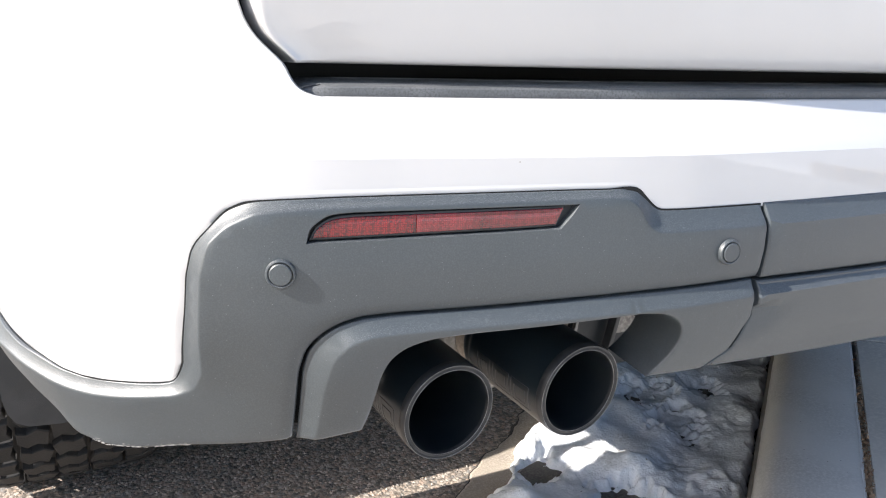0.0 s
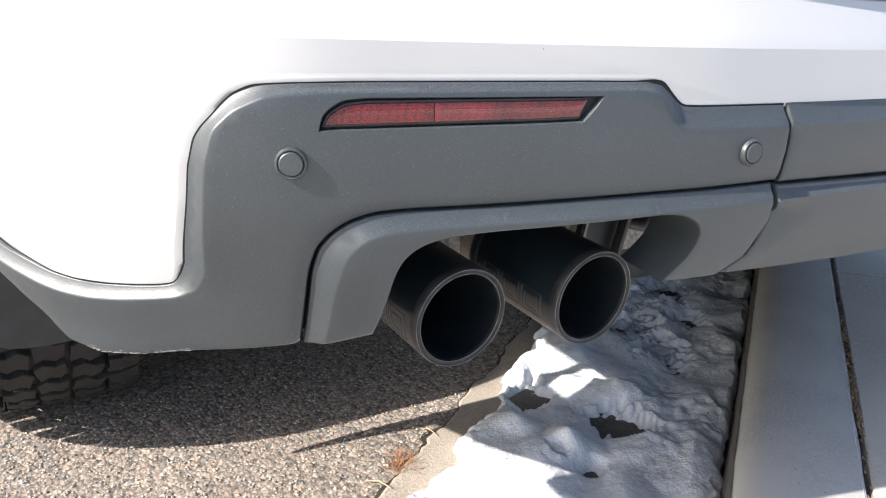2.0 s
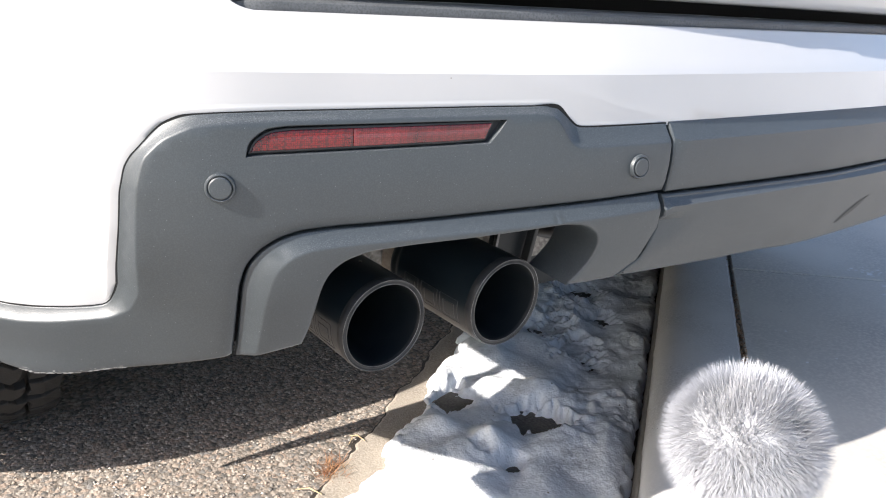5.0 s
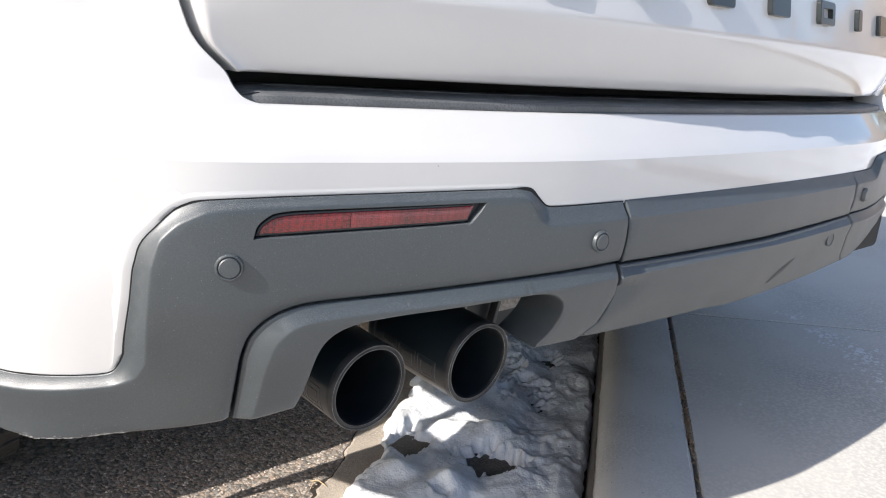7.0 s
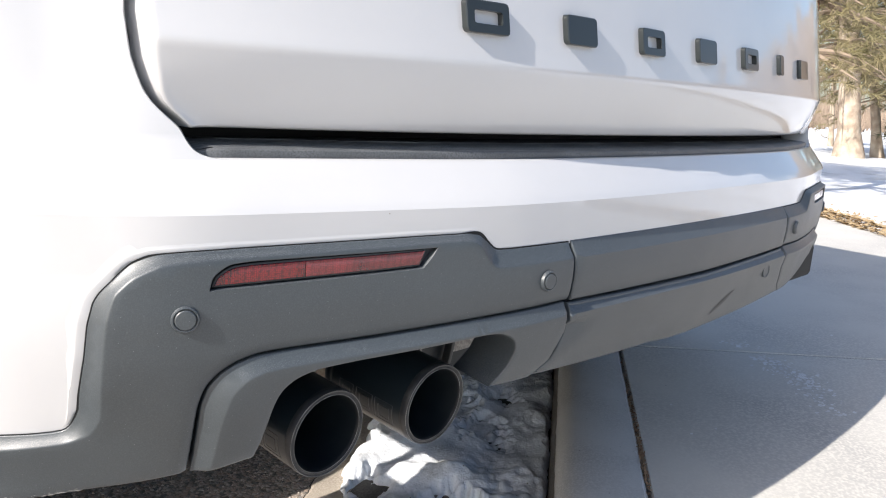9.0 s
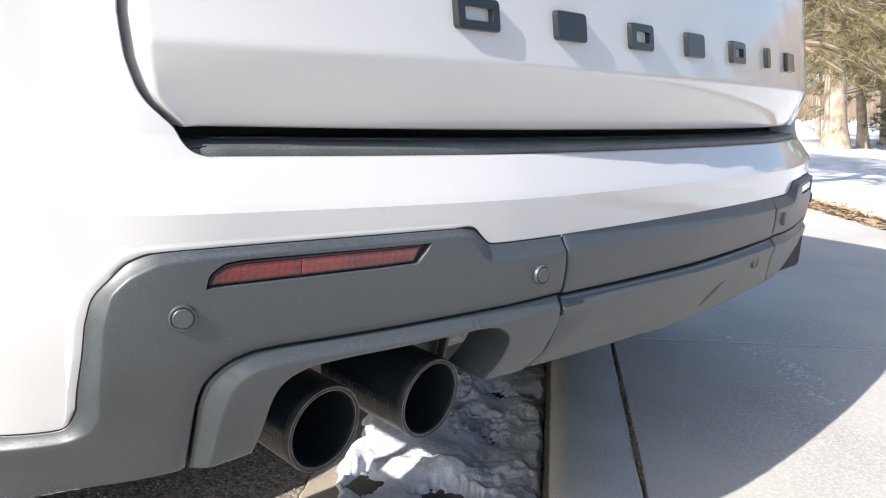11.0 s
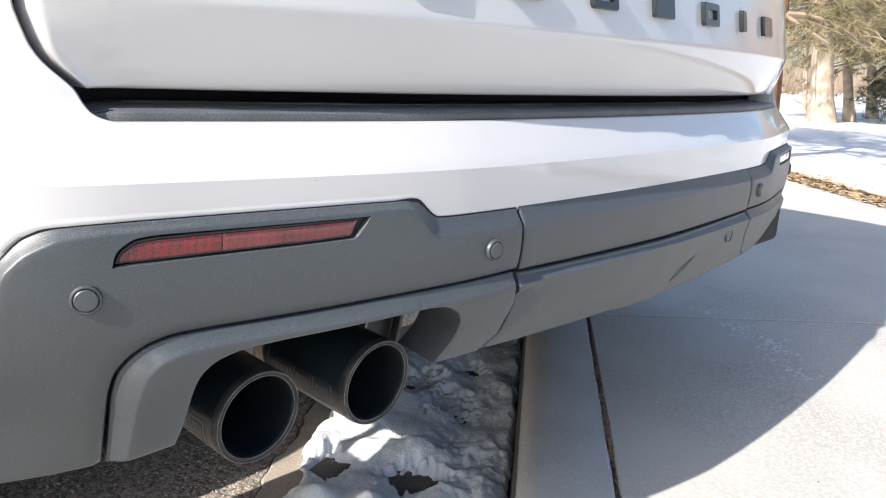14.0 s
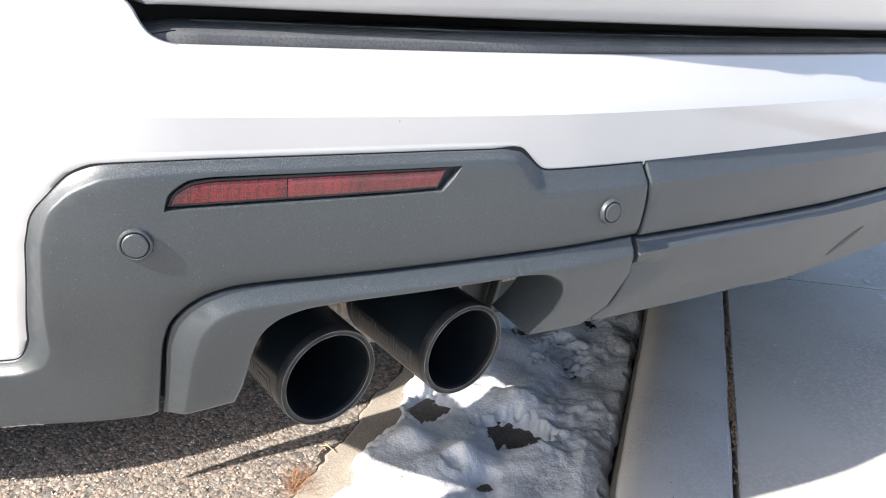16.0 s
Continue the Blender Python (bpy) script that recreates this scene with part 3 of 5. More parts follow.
# (along, across, half length, half width, depth or height)
HOLES = ((0.040, 0.385, 0.048, 0.058, 0.075), (0.060, 0.582, 0.052, 0.045, 0.055), (-0.126, 0.400, 0.022, 0.020, 0.030), (-0.122, 0.465, 0.018, 0.022, 0.014), (0.42, 0.37, 0.07, 0.06, 0.020), (0.33, 0.31, 0.03, 0.03, 0.014), (0.52, 0.45, 0.08, 0.06, 0.024), (0.62, 0.34, 0.05, 0.05, 0.022), (0.80, 0.42, 0.08, 0.06, 0.03))
HEAPS = ((-0.095, 0.448, 0.036, 0.036, 0.030), (-0.075, 0.560, 0.032, 0.040, 0.026), (0.135, 0.42, 0.030, 0.09, 0.026), (-0.04, 0.32, 0.05, 0.05, 0.016), (-0.20, 0.52, 0.06, 0.07, 0.012), (0.20, 0.25, 0.07, 0.035, 0.016), (0.26, 0.57, 0.08, 0.05, 0.018), (-0.02, 0.235, 0.10, 0.03, 0.014))
for i in range(K + 1):
    for j in range(N + 1):
        k, n = -0.74 + 1.9 * i / K, 0.180 + 0.53 * j / N
        p = Vector((k, n, 0))
        warp = p + 0.010 * noise.noise_vector(p * 22)
        edge_out = 0.640 + 0.030 * noise.noise(p * 7 + Vector((3, 0, 0))) + 0.026 * noise.noise(p * 23) + 0.012 * noise.noise(p * 60)
        edge_in = 0.187 + 0.010 * noise.noise(p * 9) + 0.012 * noise.noise(p * 30 + Vector((0, 0, 4)))
        rise = max(0.0, min(1, (edge_out - n) / 0.030)) ** 0.5 * max(0.0, min(1, (n - edge_in) / 0.014)) ** 0.6
        swell = noise.noise(Vector((k * 5, n * 8, 1)))
        lump = noise.noise(Vector((warp.x * 11, warp.y * 14, 4)))
        crust = max(0.0, noise.noise(Vector((warp.x * 30, warp.y * 38, 7))) + 0.12) ** 0.8
        mask = min(1.0, max(0.0, 0.35 + 1.3 * noise.noise(p * 5 + Vector((2, 7, 0)))))
        z = 0.034 + 0.014 * swell + 0.013 * lump + 0.010 * crust * mask + 0.0022 * noise.noise(p * 62) * mask + 0.0009 * noise.noise(p * 130)
        for a, c, ra, rc, h in HEAPS:
            d = ((k - a) / ra) ** 2 + ((n - c) / rc) ** 2
            if d < 5:
                z += h * math.exp(-d * (1 + 0.5 * noise.noise(p * 20)))
        for a, c, ra, rc, h in HOLES:
            d = math.hypot((k - a) / ra, (n - c) / rc) + 0.55 * noise.noise(p * 26) + 0.35 * noise.noise(p * 70)
            z -= h * min(1.0, max(0.0, (1.35 - d) / 0.8))
        grid[i, j] = bm.verts.new(street(k, n, max(z * rise, -0.004) if rise > 0 else -0.004))
for i in range(K):
    for j in range(N):
        bm.faces.new((grid[i, j], grid[i + 1, j], grid[i + 1, j + 1], grid[i, j + 1]))
snow = tagged(finish("snow_bank", bm, old_snow, sharp=180), "crusted old snow heaped in the gutter", "snow", kind="stuff")

# loose stones on the asphalt
random.seed(11)
bm = bmesh.new()
unit = [Vector(v).normalized() for v in ((0, 0, 1), (0.9, 0, 0.3), (0.25, 0.85, 0.3), (-0.75, 0.5, 0.3), (-0.7, -0.55, 0.3), (0.3, -0.85, 0.3))]
for k in range(4500):
    x, y = random.uniform(-1.15, -0.2), random.uniform(0.1, 1.0)
    n = (Vector((x, y)) - KERB).dot(ACROSS)
    if n < 0.71:
        continue
    s, t = random.uniform(0.0016, 0.0040), random.uniform(0, 6.28)
    vs = []
    for v in unit:
        w = v * s * random.uniform(0.75, 1.25)
        vs.append(bm.verts.new((x + w.x * math.cos(t) - w.y * math.sin(t), y + w.x * math.sin(t) + w.y * math.cos(t), 0.0005 + w.z * 0.7)))
    for i in range(1, 6):
        bm.faces.new((vs[0], vs[i], vs[i % 5 + 1]))
tagged(finish("loose_stones", bm, loose_stone, smooth=False), "small loose stones on the asphalt", "gravel", kind="stuff")

# ---- the car ----
car = tagged(new("suv"), "white suv with grey lower bumper and twin exhaust tips", "car")

SLOT = us([(-0.784, 0.492), (-0.783, 0.513), (-0.782, 0.566), (-0.777, 0.588), (-0.766, 0.602), (-0.752, 0.612), (-0.732, 0.6185), (-0.704, 0.6203), (-0.665, 0.621), (-0.605, 0.6225), (-0.497, 0.6265), (-0.339, 0.6305)])
GREY_TOP = us([(-1.055, 0.574), (-1.037, 0.563), (-1.013, 0.5515), (-0.990, 0.5445), (-0.970, 0.5415), (-0.945, 0.5415), (-0.917, 0.543), (-0.893, 0.5455), (-0.8865, 0.5495), (-0.8848, 0.562), (-0.884, 0.584), (-0.880, 0.624), (-0.8775, 0.656), (-0.872, 0.678), (-0.866, 0.688), (-0.857, 0.698), (-0.848, 0.709), (-0.839, 0.717), (-0.825, 0.7225), (-0.795, 0.7242), (-0.755, 0.7255), (-0.653, 0.7268), (-0.555, 0.7278),
               (-0.492, 0.7278), (-0.482, 0.7255), (-0.472, 0.715), (-0.460, 0.7045), (-0.438, 0.704), (-0.337, 0.704)])
GREY_BOTTOM = us([(-0.789, 0.490), (-0.830, 0.485), (-0.884, 0.4785), (-0.913, 0.473), (-0.950, 0.470), (-0.982, 0.476), (-1.003, 0.494), (-1.026, 0.519), (-1.046, 0.540), (-1.056, 0.556)])
CREASE = us([(-1.056, 0.558), (-1.032, 0.546), (-1.006, 0.5355), (-0.978, 0.529), (-0.956, 0.5275), (-0.930, 0.5295), (-0.881, 0.5365), (-0.864, 0.545), (-0.857, 0.563), (-0.8565, 0.621), (-0.854, 0.662), (-0.848, 0.686), (-0.835, 0.700), (-0.814, 0.711), (-0.79, 0.714), (-0.745, 0.7155), (-0.655, 0.717), (-0.512, 0.7190), (-0.497, 0.7165), (-0.488, 0.7095), (-0.4785, 0.695), (-0.471, 0.6865), (-0.462, 0.6838), (-0.34, 0.6838)])


def chamfer(edge, crease, depth, base=0.0, fillet=0.0015):
    """Falls from base at the crease line, over a soft fillet, to base + depth at the edge line."""
    ring = list(edge) + list(crease)[::-1]
    e, c = list(edge), list(crease)

    def relief(u, z):
        q = (-abs(u), z)
        de = far_from(e, q)
        if de > 0.034:
            return base
        dc = far_from(c, q)
        w = de + dc
        if inside(ring, q) or de <= 1e-4:
            s = dc
        elif de < 0.0045 and de < dc:
            return base + depth
        else:
            s = -dc
        f = min(fillet, 0.4 * w)
        h = 0.0 if s <= -f else (s + f) ** 2 / (4 * f) if s < f else s
        return base + depth * h / w

    return relief


# the cover's rolled white lip, the dark seam and the grey panel's own edge
LIP = flow(GREY_TOP, 0.004)
_n = np.gradient(np.array(LIP), axis=0)
_n = _n[:, 1] / np.hypot(*_n.T)
LIP_WIDTH = np.array([0.0007 if z < 0.556 else 0.003 + 0.0045 * max(0.0, a) for (u, z), a in zip(LIP, _n)])
LIP_WIDTH[[u > u_of(-0.50) for u, z in LIP]] = 0.0007
LIP_WIDTH = np.convolve(np.r_[[LIP_WIDTH[0]] * 3, LIP_WIDTH, [LIP_WIDTH[-1]] * 3], np.ones(7) / 7, "valid")
TOP_EDGE = beside(LIP, LIP_WIDTH + 0.0009)
CREASE = flow(CREASE, 0.0032)
SLOT_EDGE = flow(SLOT)
_chamfer = chamfer(TOP_EDGE, CREASE, 0.0135)


def grey_relief(u, z):
    d = far_from(SLOT_EDGE, (-abs(u), z)) if z < 0.65 else 1.0
    c = _chamfer(u, z)
    s = min(1.0, max(0.0, (abs(u) - u_of(0.765)) / (u_of(0.857) - u_of(0.765)))) ** 1.6 * min(1.0, max(0.0, (z - 0.545) / 0.05))
    return c - 0.007 * s * (1 - c / 0.0135) + 0.0035 * max(0.0, 1 - d / 0.011) ** 2


RECESS = flow(us([(-0.777, 0.6855), (-0.774, 0.699), (-0.760, 0.7095), (-0.742, 0.7115), (-0.545, 0.7135)]), 0.0035) + flow(us([(-0.545, 0.7135), (-0.552, 0.703), (-0.562, 0.6915)]), 0.001)[1:] + us([(-0.60, 0.690), (-0.658, 0.6885)])
grey_outline = TOP_EDGE + us([(-0.338, 0.67)]) + SLOT_EDGE[::-1] + flow(GREY_BOTTOM)
SUR_TOP = beside(SLOT_EDGE, 0.0027 + 0.0010 * np.clip(1 - np.arange(len(SLOT_EDGE)) / 30, 0, 1))[1:-1]
OPENING = us([(-0.388, 0.534)]) + flow(us([(-0.452, 0.534), (-0.442, 0.545), (-0.4305, 0.562), (-0.4250, 0.580), (-0.430, 0.594), (-0.450, 0.605), (-0.475, 0.607), (-0.573, 0.6015), (-0.63, 0.5995), (-0.672, 0.596), (-0.693, 0.589), (-0.706, 0.578), (-0.7125, 0.562), (-0.7155, 0.538), (-0.719, 0.517), (-0.724, 0.501)]), 0.006)
SUR_CREASE = flow(us([(-0.764, 0.498), (-0.760, 0.552), (-0.754, 0.580), (-0.741, 0.595), (-0.723, 0.602), (-0.680, 0.6045), (-0.605, 0.606), (-0.498, 0.609), (-0.344, 0.613)]))
surround = [(SUR_TOP[0][0], SUR_TOP[0][1] - 0.006)] + SUR_TOP + us([(-0.346, 0.610), (-0.344, 0.590), (-0.3605, 0.552)]) + OPENING
# the other side has only a shallow cut and closes up to the skid panel
SHALLOW = us([(-0.380, 0.532), (-0.43, 0.534)]) + flow(us([(-0.47, 0.540), (-0.514, 0.549), (-0.576, 0.562), (-0.63, 0.567), (-0.672, 0.562), (-0.700, 0.545), (-0.714, 0.522), (-0.724, 0.501)]), 0.006)
surround_closed = [(SUR_TOP[0][0], SUR_TOP[0][1] - 0.006)] + SUR_TOP + us([(-0.3405, 0.610), (-0.3385, 0.590), (-0.3535, 0.552)]) + SHALLOW


surround_relief = chamfer([(SUR_TOP[0][0], 0.46)] + SUR_TOP, [(SUR_CREASE[0][0], 0.46)] + SUR_CREASE, 0.014, -0.010)


CENTRE_TOP = us([(-0.333, 0.704), (-0.2, 0.7045), (0, 0.705), (0.2, 0.7045), (0.3365, 0.704)])
centre_up = CENTRE_TOP + us([(0.3365, 0.67), (0.3365, 0.6282), (0.0, 0.6248), (-0.334, 0.6282), (-0.333, 0.67)])
centre_low = us([(-0.337, 0.6255), (0, 0.622), (0.337, 0.6255), (0.339, 0.610), (0.337, 0.588), (0.352, 0.552), (0.378, 0.532), (0.2, 0.526), (0, 0.522), (-0.2, 0.526), (-0.378, 0.532), (-0.352, 0.552), (-0.337, 0.588), (-0.339, 0.610)])
for flip in (False, True):
    f = mirrored if flip else list
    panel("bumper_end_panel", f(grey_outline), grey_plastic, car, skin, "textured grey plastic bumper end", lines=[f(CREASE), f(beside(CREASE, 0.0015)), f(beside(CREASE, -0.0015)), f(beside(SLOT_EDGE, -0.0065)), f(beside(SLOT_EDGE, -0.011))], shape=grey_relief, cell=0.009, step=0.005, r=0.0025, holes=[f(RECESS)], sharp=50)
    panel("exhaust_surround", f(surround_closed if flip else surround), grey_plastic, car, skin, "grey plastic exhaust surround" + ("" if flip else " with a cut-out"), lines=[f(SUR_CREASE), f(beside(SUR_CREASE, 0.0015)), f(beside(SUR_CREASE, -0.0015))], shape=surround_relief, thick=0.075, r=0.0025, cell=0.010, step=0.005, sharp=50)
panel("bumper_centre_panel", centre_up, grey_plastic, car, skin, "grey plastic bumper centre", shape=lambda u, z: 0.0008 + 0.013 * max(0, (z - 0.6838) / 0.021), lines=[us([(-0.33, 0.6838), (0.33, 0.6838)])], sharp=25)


def skid_relief(u, z):
    """Top chamfer, a lower facet that falls away beside a raised middle, and folded ends."""
    d = -0.010 + 0.014 * max(0, (z - 0.613) / 0.0115)
    d += 0.16 * max(0.0, 0.5625 - z) * min(1.0, max(0.0, (-u - 0.06) / 0.05))
    fold = -u - u_of(0.313) - (0.572 - z) * 1.25
    return d + 0.16 * max(0.0, fold) * (z < 0.60)


SKID_LINES = [us([(-0.33, 0.613), (0.33, 0.613)]), us([(-0.30, 0.5625), (-0.07, 0.5625)]), us([(0.07, 0.5625), (0.30, 0.5625)]),
              us([(-0.313, 0.572), (-0.3456, 0.546)]), us([(0.313, 0.572), (0.3456, 0.546)])]
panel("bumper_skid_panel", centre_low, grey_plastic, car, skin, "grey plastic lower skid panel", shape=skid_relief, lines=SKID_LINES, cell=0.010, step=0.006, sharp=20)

# painted bumper cover
WHITE = table([(0.40, 0.0775), (0.49, 0.0515), (0.56, 0.0315), (0.62, 0.0195), (0.66, 0.0155), (0.70, 0.0155), (0.735, 0.0135), (0.7535, 0.0125), (0.7555, 0.0135), (0.762, 0.0175), (0.785, 0.036), (0.80, 0.049),
               (0.82, 0.057), (0.86, 0.064), (0.95, 0.073), (1.1, 0.095), (1.3, 0.14)])


ARCH = table([(u_of(1.058), 0.0), (u_of(1.0585), 0.585), (u_of(1.068), 0.66), (u_of(1.08), 0.77), (u_of(1.095), 0.87), (u_of(1.107), 0.93)])


def white_place(u, z, off=0.0):
    z = max(z, ARCH(abs(u)))
    return tucked(u, z, WHITE(z), off)


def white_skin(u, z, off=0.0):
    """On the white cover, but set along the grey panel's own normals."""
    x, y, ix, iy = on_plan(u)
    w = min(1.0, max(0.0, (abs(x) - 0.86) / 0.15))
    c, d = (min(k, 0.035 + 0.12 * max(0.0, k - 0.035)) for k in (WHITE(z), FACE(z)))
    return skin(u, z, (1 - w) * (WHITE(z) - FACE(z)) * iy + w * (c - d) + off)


def sheet(name, us_, zs_, place, mat, parent, label="", sharp=35):
    """A skin over a grid; rows that fall together at the wheel arch are merged."""
    bm = bmesh.new()
    g = [[bm.verts.new(place(u, z)) for z in zs_] for u in us_]
    for a, b in zip(g, g[1:]):
        for i in range(len(zs_) - 1):
            bm.faces.new((a[i], b[i], b[i + 1], a[i + 1]))
    bmesh.ops.remove_doubles(bm, verts=bm.verts, dist=1e-5)
    return part(name, bm, mat, parent, label, sharp=sharp)


for flip in (1, -1):
    scale = np.minimum(1.0, LIP_WIDTH / 0.003) * (0.2 + 0.8 * np.clip((LIP_WIDTH - 0.003) / 0.003, 0, 1))
    bm = bmesh.new()
    rows = []
    for d, h in ((-0.012, 0.0006), (-0.006, -0.0004), (-0.002, -0.0012), (-0.0004, -0.0015), (0.0008, -0.0014)):
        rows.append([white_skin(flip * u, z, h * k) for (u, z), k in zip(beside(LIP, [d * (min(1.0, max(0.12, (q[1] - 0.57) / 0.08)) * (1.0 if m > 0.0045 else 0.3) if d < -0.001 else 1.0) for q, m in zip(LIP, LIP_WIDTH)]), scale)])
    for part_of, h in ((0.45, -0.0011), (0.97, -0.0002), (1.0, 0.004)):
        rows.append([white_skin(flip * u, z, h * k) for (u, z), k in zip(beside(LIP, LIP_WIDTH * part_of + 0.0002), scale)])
    vs = [[bm.verts.new(p) for p in row[4:]] for row in rows]
    for a, c in zip(vs, vs[1:]):
        for i in range(len(a) - 1):
            bm.faces.new((a[i], a[i + 1], c[i + 1], c[i]))
    part("cover_lip", bm, white_paint, car, "rolled white paint edge along the grey panel", sharp=70)
    bm = bmesh.new()
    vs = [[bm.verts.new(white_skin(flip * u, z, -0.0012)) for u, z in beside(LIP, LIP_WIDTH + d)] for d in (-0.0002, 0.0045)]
    for i in range(len(vs[0]) - 1):
        bm.faces.new((vs[0][i], vs[0][i + 1], vs[1][i + 1], vs[1][i]))
    part("panel_seam", bm, dark_gap, car, "thin black seam beside the grey panel")
    bm = bmesh.new()
    vs = [[bm.verts.new(skin(flip * u, max(z, 0.4965), 0.022)) for u, z in beside(SLOT_EDGE, d)] for d in (-0.012, 0.016)]
    for i in range(len(vs[0]) - 1):
        bm.faces.new((vs[0][i], vs[0][i + 1], vs[1][i + 1], vs[1][i]))
    part("slot_backing", bm, dark_gap, car, "black backing of the panel gap")

end = u_of(1.107)
for s in (-1, 1):
    lowend = [(s * (end - u_of(0.80)) * k / 30 + s * u_of(0.80)) for k in range(31)]
    low_z = [max(0.505, float(np.interp(-abs(u), [q[0] for q in GREY_TOP[:7]], [q[1] for q in GREY_TOP[:7]])) - 0.009) if abs(u) > u_of(0.90) else 0.53 for u in lowend]
    bm = bmesh.new()
    g = [[bm.verts.new(white_place(u, z0 + (0.70 - z0) * f)) for f in (0, 0.15, 0.35, 0.6, 0.8, 1.0)] for u, z0 in zip(lowend, low_z)]
    for a, c in zip(g, g[1:]):
        for i in range(5):
            bm.faces.new((a[i], c[i], c[i + 1], a[i + 1]))
    part("bumper_corner", bm, white_paint, car, "white painted bumper corner")
uu = sorted({-end + 2 * end * k / 180 for k in range(181)} | {s * u_of(1.0582) for s in (-1, 1)})
zz = [0.70, 0.715, 0.73, 0.74, 0.748, 0.7535, 0.7555, 0.759, 0.762, 0.77, 0.778, 0.785, 0.792, 0.797, 0.800]
sheet("bumper_cover", uu, zz, white_place, white_paint, car, "glossy white painted bumper cover", 13)
bm = bmesh.new()
ledge = []
for k in range(91):
    u = -u_of(0.80) + 2 * u_of(0.80) * k / 90
    ledge.append([bm.verts.new(tucked(u, z, WHITE(0.80) + d, 0)) for d, z in ((0.0, 0.800), (0.003, 0.8015), (0.014, 0.8015), (0.014, 0.76))])
for a, c in zip(ledge, ledge[1:]):
    for i in range(3):
        bm.faces.new((a[i], c[i], c[i + 1], a[i + 1]))
part("bumper_ledge", bm, white_paint, car, "white edge under the step pad")

# step pad on the bumper's top, and the dark gap behind it
bm = bmesh.new()
pad = []
for k in range(81):
    u = -u_of(0.763) + 2 * u_of(0.763) * k / 80
    e = 1 - max(0, (abs(u) - u_of(0.735)) / (u_of(0.763) - u_of(0.735))) ** 2 * 0.6
    back = 0.010 * max(0, (abs(u) - u_of(0.742)) / (u_of(0.763) - u_of(0.742))) ** 2
    ring = [(0.0580 + back, 0.8025), (0.0575 + back, 0.804), (0.0582 + back, 0.804 + 0.0048 * e), (0.0600 + back, 0.804 + 0.0064 * e), (0.064 + back, 0.804 + 0.0072 * e)]
    ring += [(0.068 + 0.010 * q + d, 0.804 + (0.0076 + 0.0006 * q) * e + h) for q in range(5) for d, h in ((0, 0), (0.001, 0.0007), (0.006, 0.0007), (0.007, 0))]
    ring += [(0.121, 0.804 + 0.0112 * e), (0.20, 0.804 + 0.010 * e), (0.20, 0.78), (0.06, 0.78)]
    pad.append([tucked(u, z, d, 0) for d, z in ring])
rows = tube(bm, pad)
bm.faces.new(rows[0]), bm.faces.new(rows[-1])
part("step_pad", bm, pad_plastic, car, "black ribbed plastic step pad")
bm = bmesh.new()
rows = []
for k in range(260):
    x = -0.72 + 1.44 * k / 259
    lift = 0.0006 + 0.0016 * max(0.0, noise.noise(Vector((x * 9, 2, 0)))) + 0.0005 * abs(noise.noise(Vector((x * 60, 4, 0))))
    back = 0.115 + 0.006 * noise.noise(Vector((x * 7, 8, 0)))
    rows.append([bm.verts.new(tucked(u_of(x), z, d, 0)) for d, z in ((back, 0.8148), (back + 0.001, 0.8149 + lift), (back + 0.004, 0.8149 + lift), (back + 0.006, 0.8148))])
for a, c in zip(rows, rows[1:]):
    for i in range(3):
        bm.faces.new((a[i], a[i + 1], c[i + 1], c[i]))
part("peeling_film", bm, film_grey, car, "pale peeling film edge on the pad")
bm = bmesh.new()
box(bm, (-0.80, 0.215, 0.70), (0.80, 0.27, 1.0))
part("sill", bm, dark_gap, car, "black sill behind the tailgate")


# tailgate
def gate_y(x):
    return 0.026 + 0.10 * x * x + 0.115 * x**4


GATE = table([(0.8285, 0.044), (0.8296, 0.038), (0.831, 0.0352), (0.834, 0.0330), (0.845, 0.0262), (0.86, 0.0180), (0.875, 0.0110), (0.89, 0.0053), (0.898, 0.0027), (0.9025, 0.0014), (0.906, 0.0008), (0.910, 0.0008), (0.916, 0.0022), (0.93, 0.005), (1.10, 0.035), (1.30, 0.085)])
GATE_EDGE = table([(0.8285, 0.7625), (0.831, 0.7652), (0.8482, 0.7846), (0.855, 0.7895), (0.862, 0.7925), (0.89, 0.800), (0.93, 0.803), (1.3, 0.775)])
bm = bmesh.new()
zs = [0.8285, 0.8290, 0.8296, 0.8303, 0.831, 0.8325, 0.834, 0.839, 0.845, 0.852, 0.86, 0.867, 0.875, 0.882, 0.89, 0.895, 0.900, 0.9025, 0.9045, 0.9057, 0.907, 0.909, 0.912, 0.92, 0.93, 0.95, 0.98, 1.02, 1.06, 1.1, 1.15, 1.2, 1.25, 1.3]
g = []
for z in zs:
    w, row = GATE_EDGE(z), []
    for k in range(-44, 45):
        x = math.copysign(w * (1 - (1 - abs(k) / 44) ** 2.2), k)
        fade = 1 - 0.6 * abs(x / w) ** 60
        roll = 0.003 * max(0, (abs(x) - w + 0.004) / 0.004) ** 2
        row.append(bm.verts.new((x, gate_y(x) + (GATE(z) * fade + (0.0045 + 0.11 * (0.9 - z)) * (1 - fade) if z < 0.9 else GATE(z)) + roll, z)))
    row = [bm.verts.new((row[0].co.x, row[0].co.y + 0.05, z))] + row + [bm.verts.new((row[-1].co.x, row[-1].co.y + 0.05, z))]
    g.append(row)
for a, b in zip(g, g[1:]):
    for i in range(len(a) - 1):
        bm.faces.new((a[i], a[i + 1], b[i + 1], b[i]))
g0 = [bm.verts.new((v.co.x, v.co.y + 0.06, v.co.z + 0.002)) for v in g[0]]
for i in range(len(g0) - 1):
    bm.faces.new((g[0][i], g0[i], g0[i + 1], g[0][i + 1]))
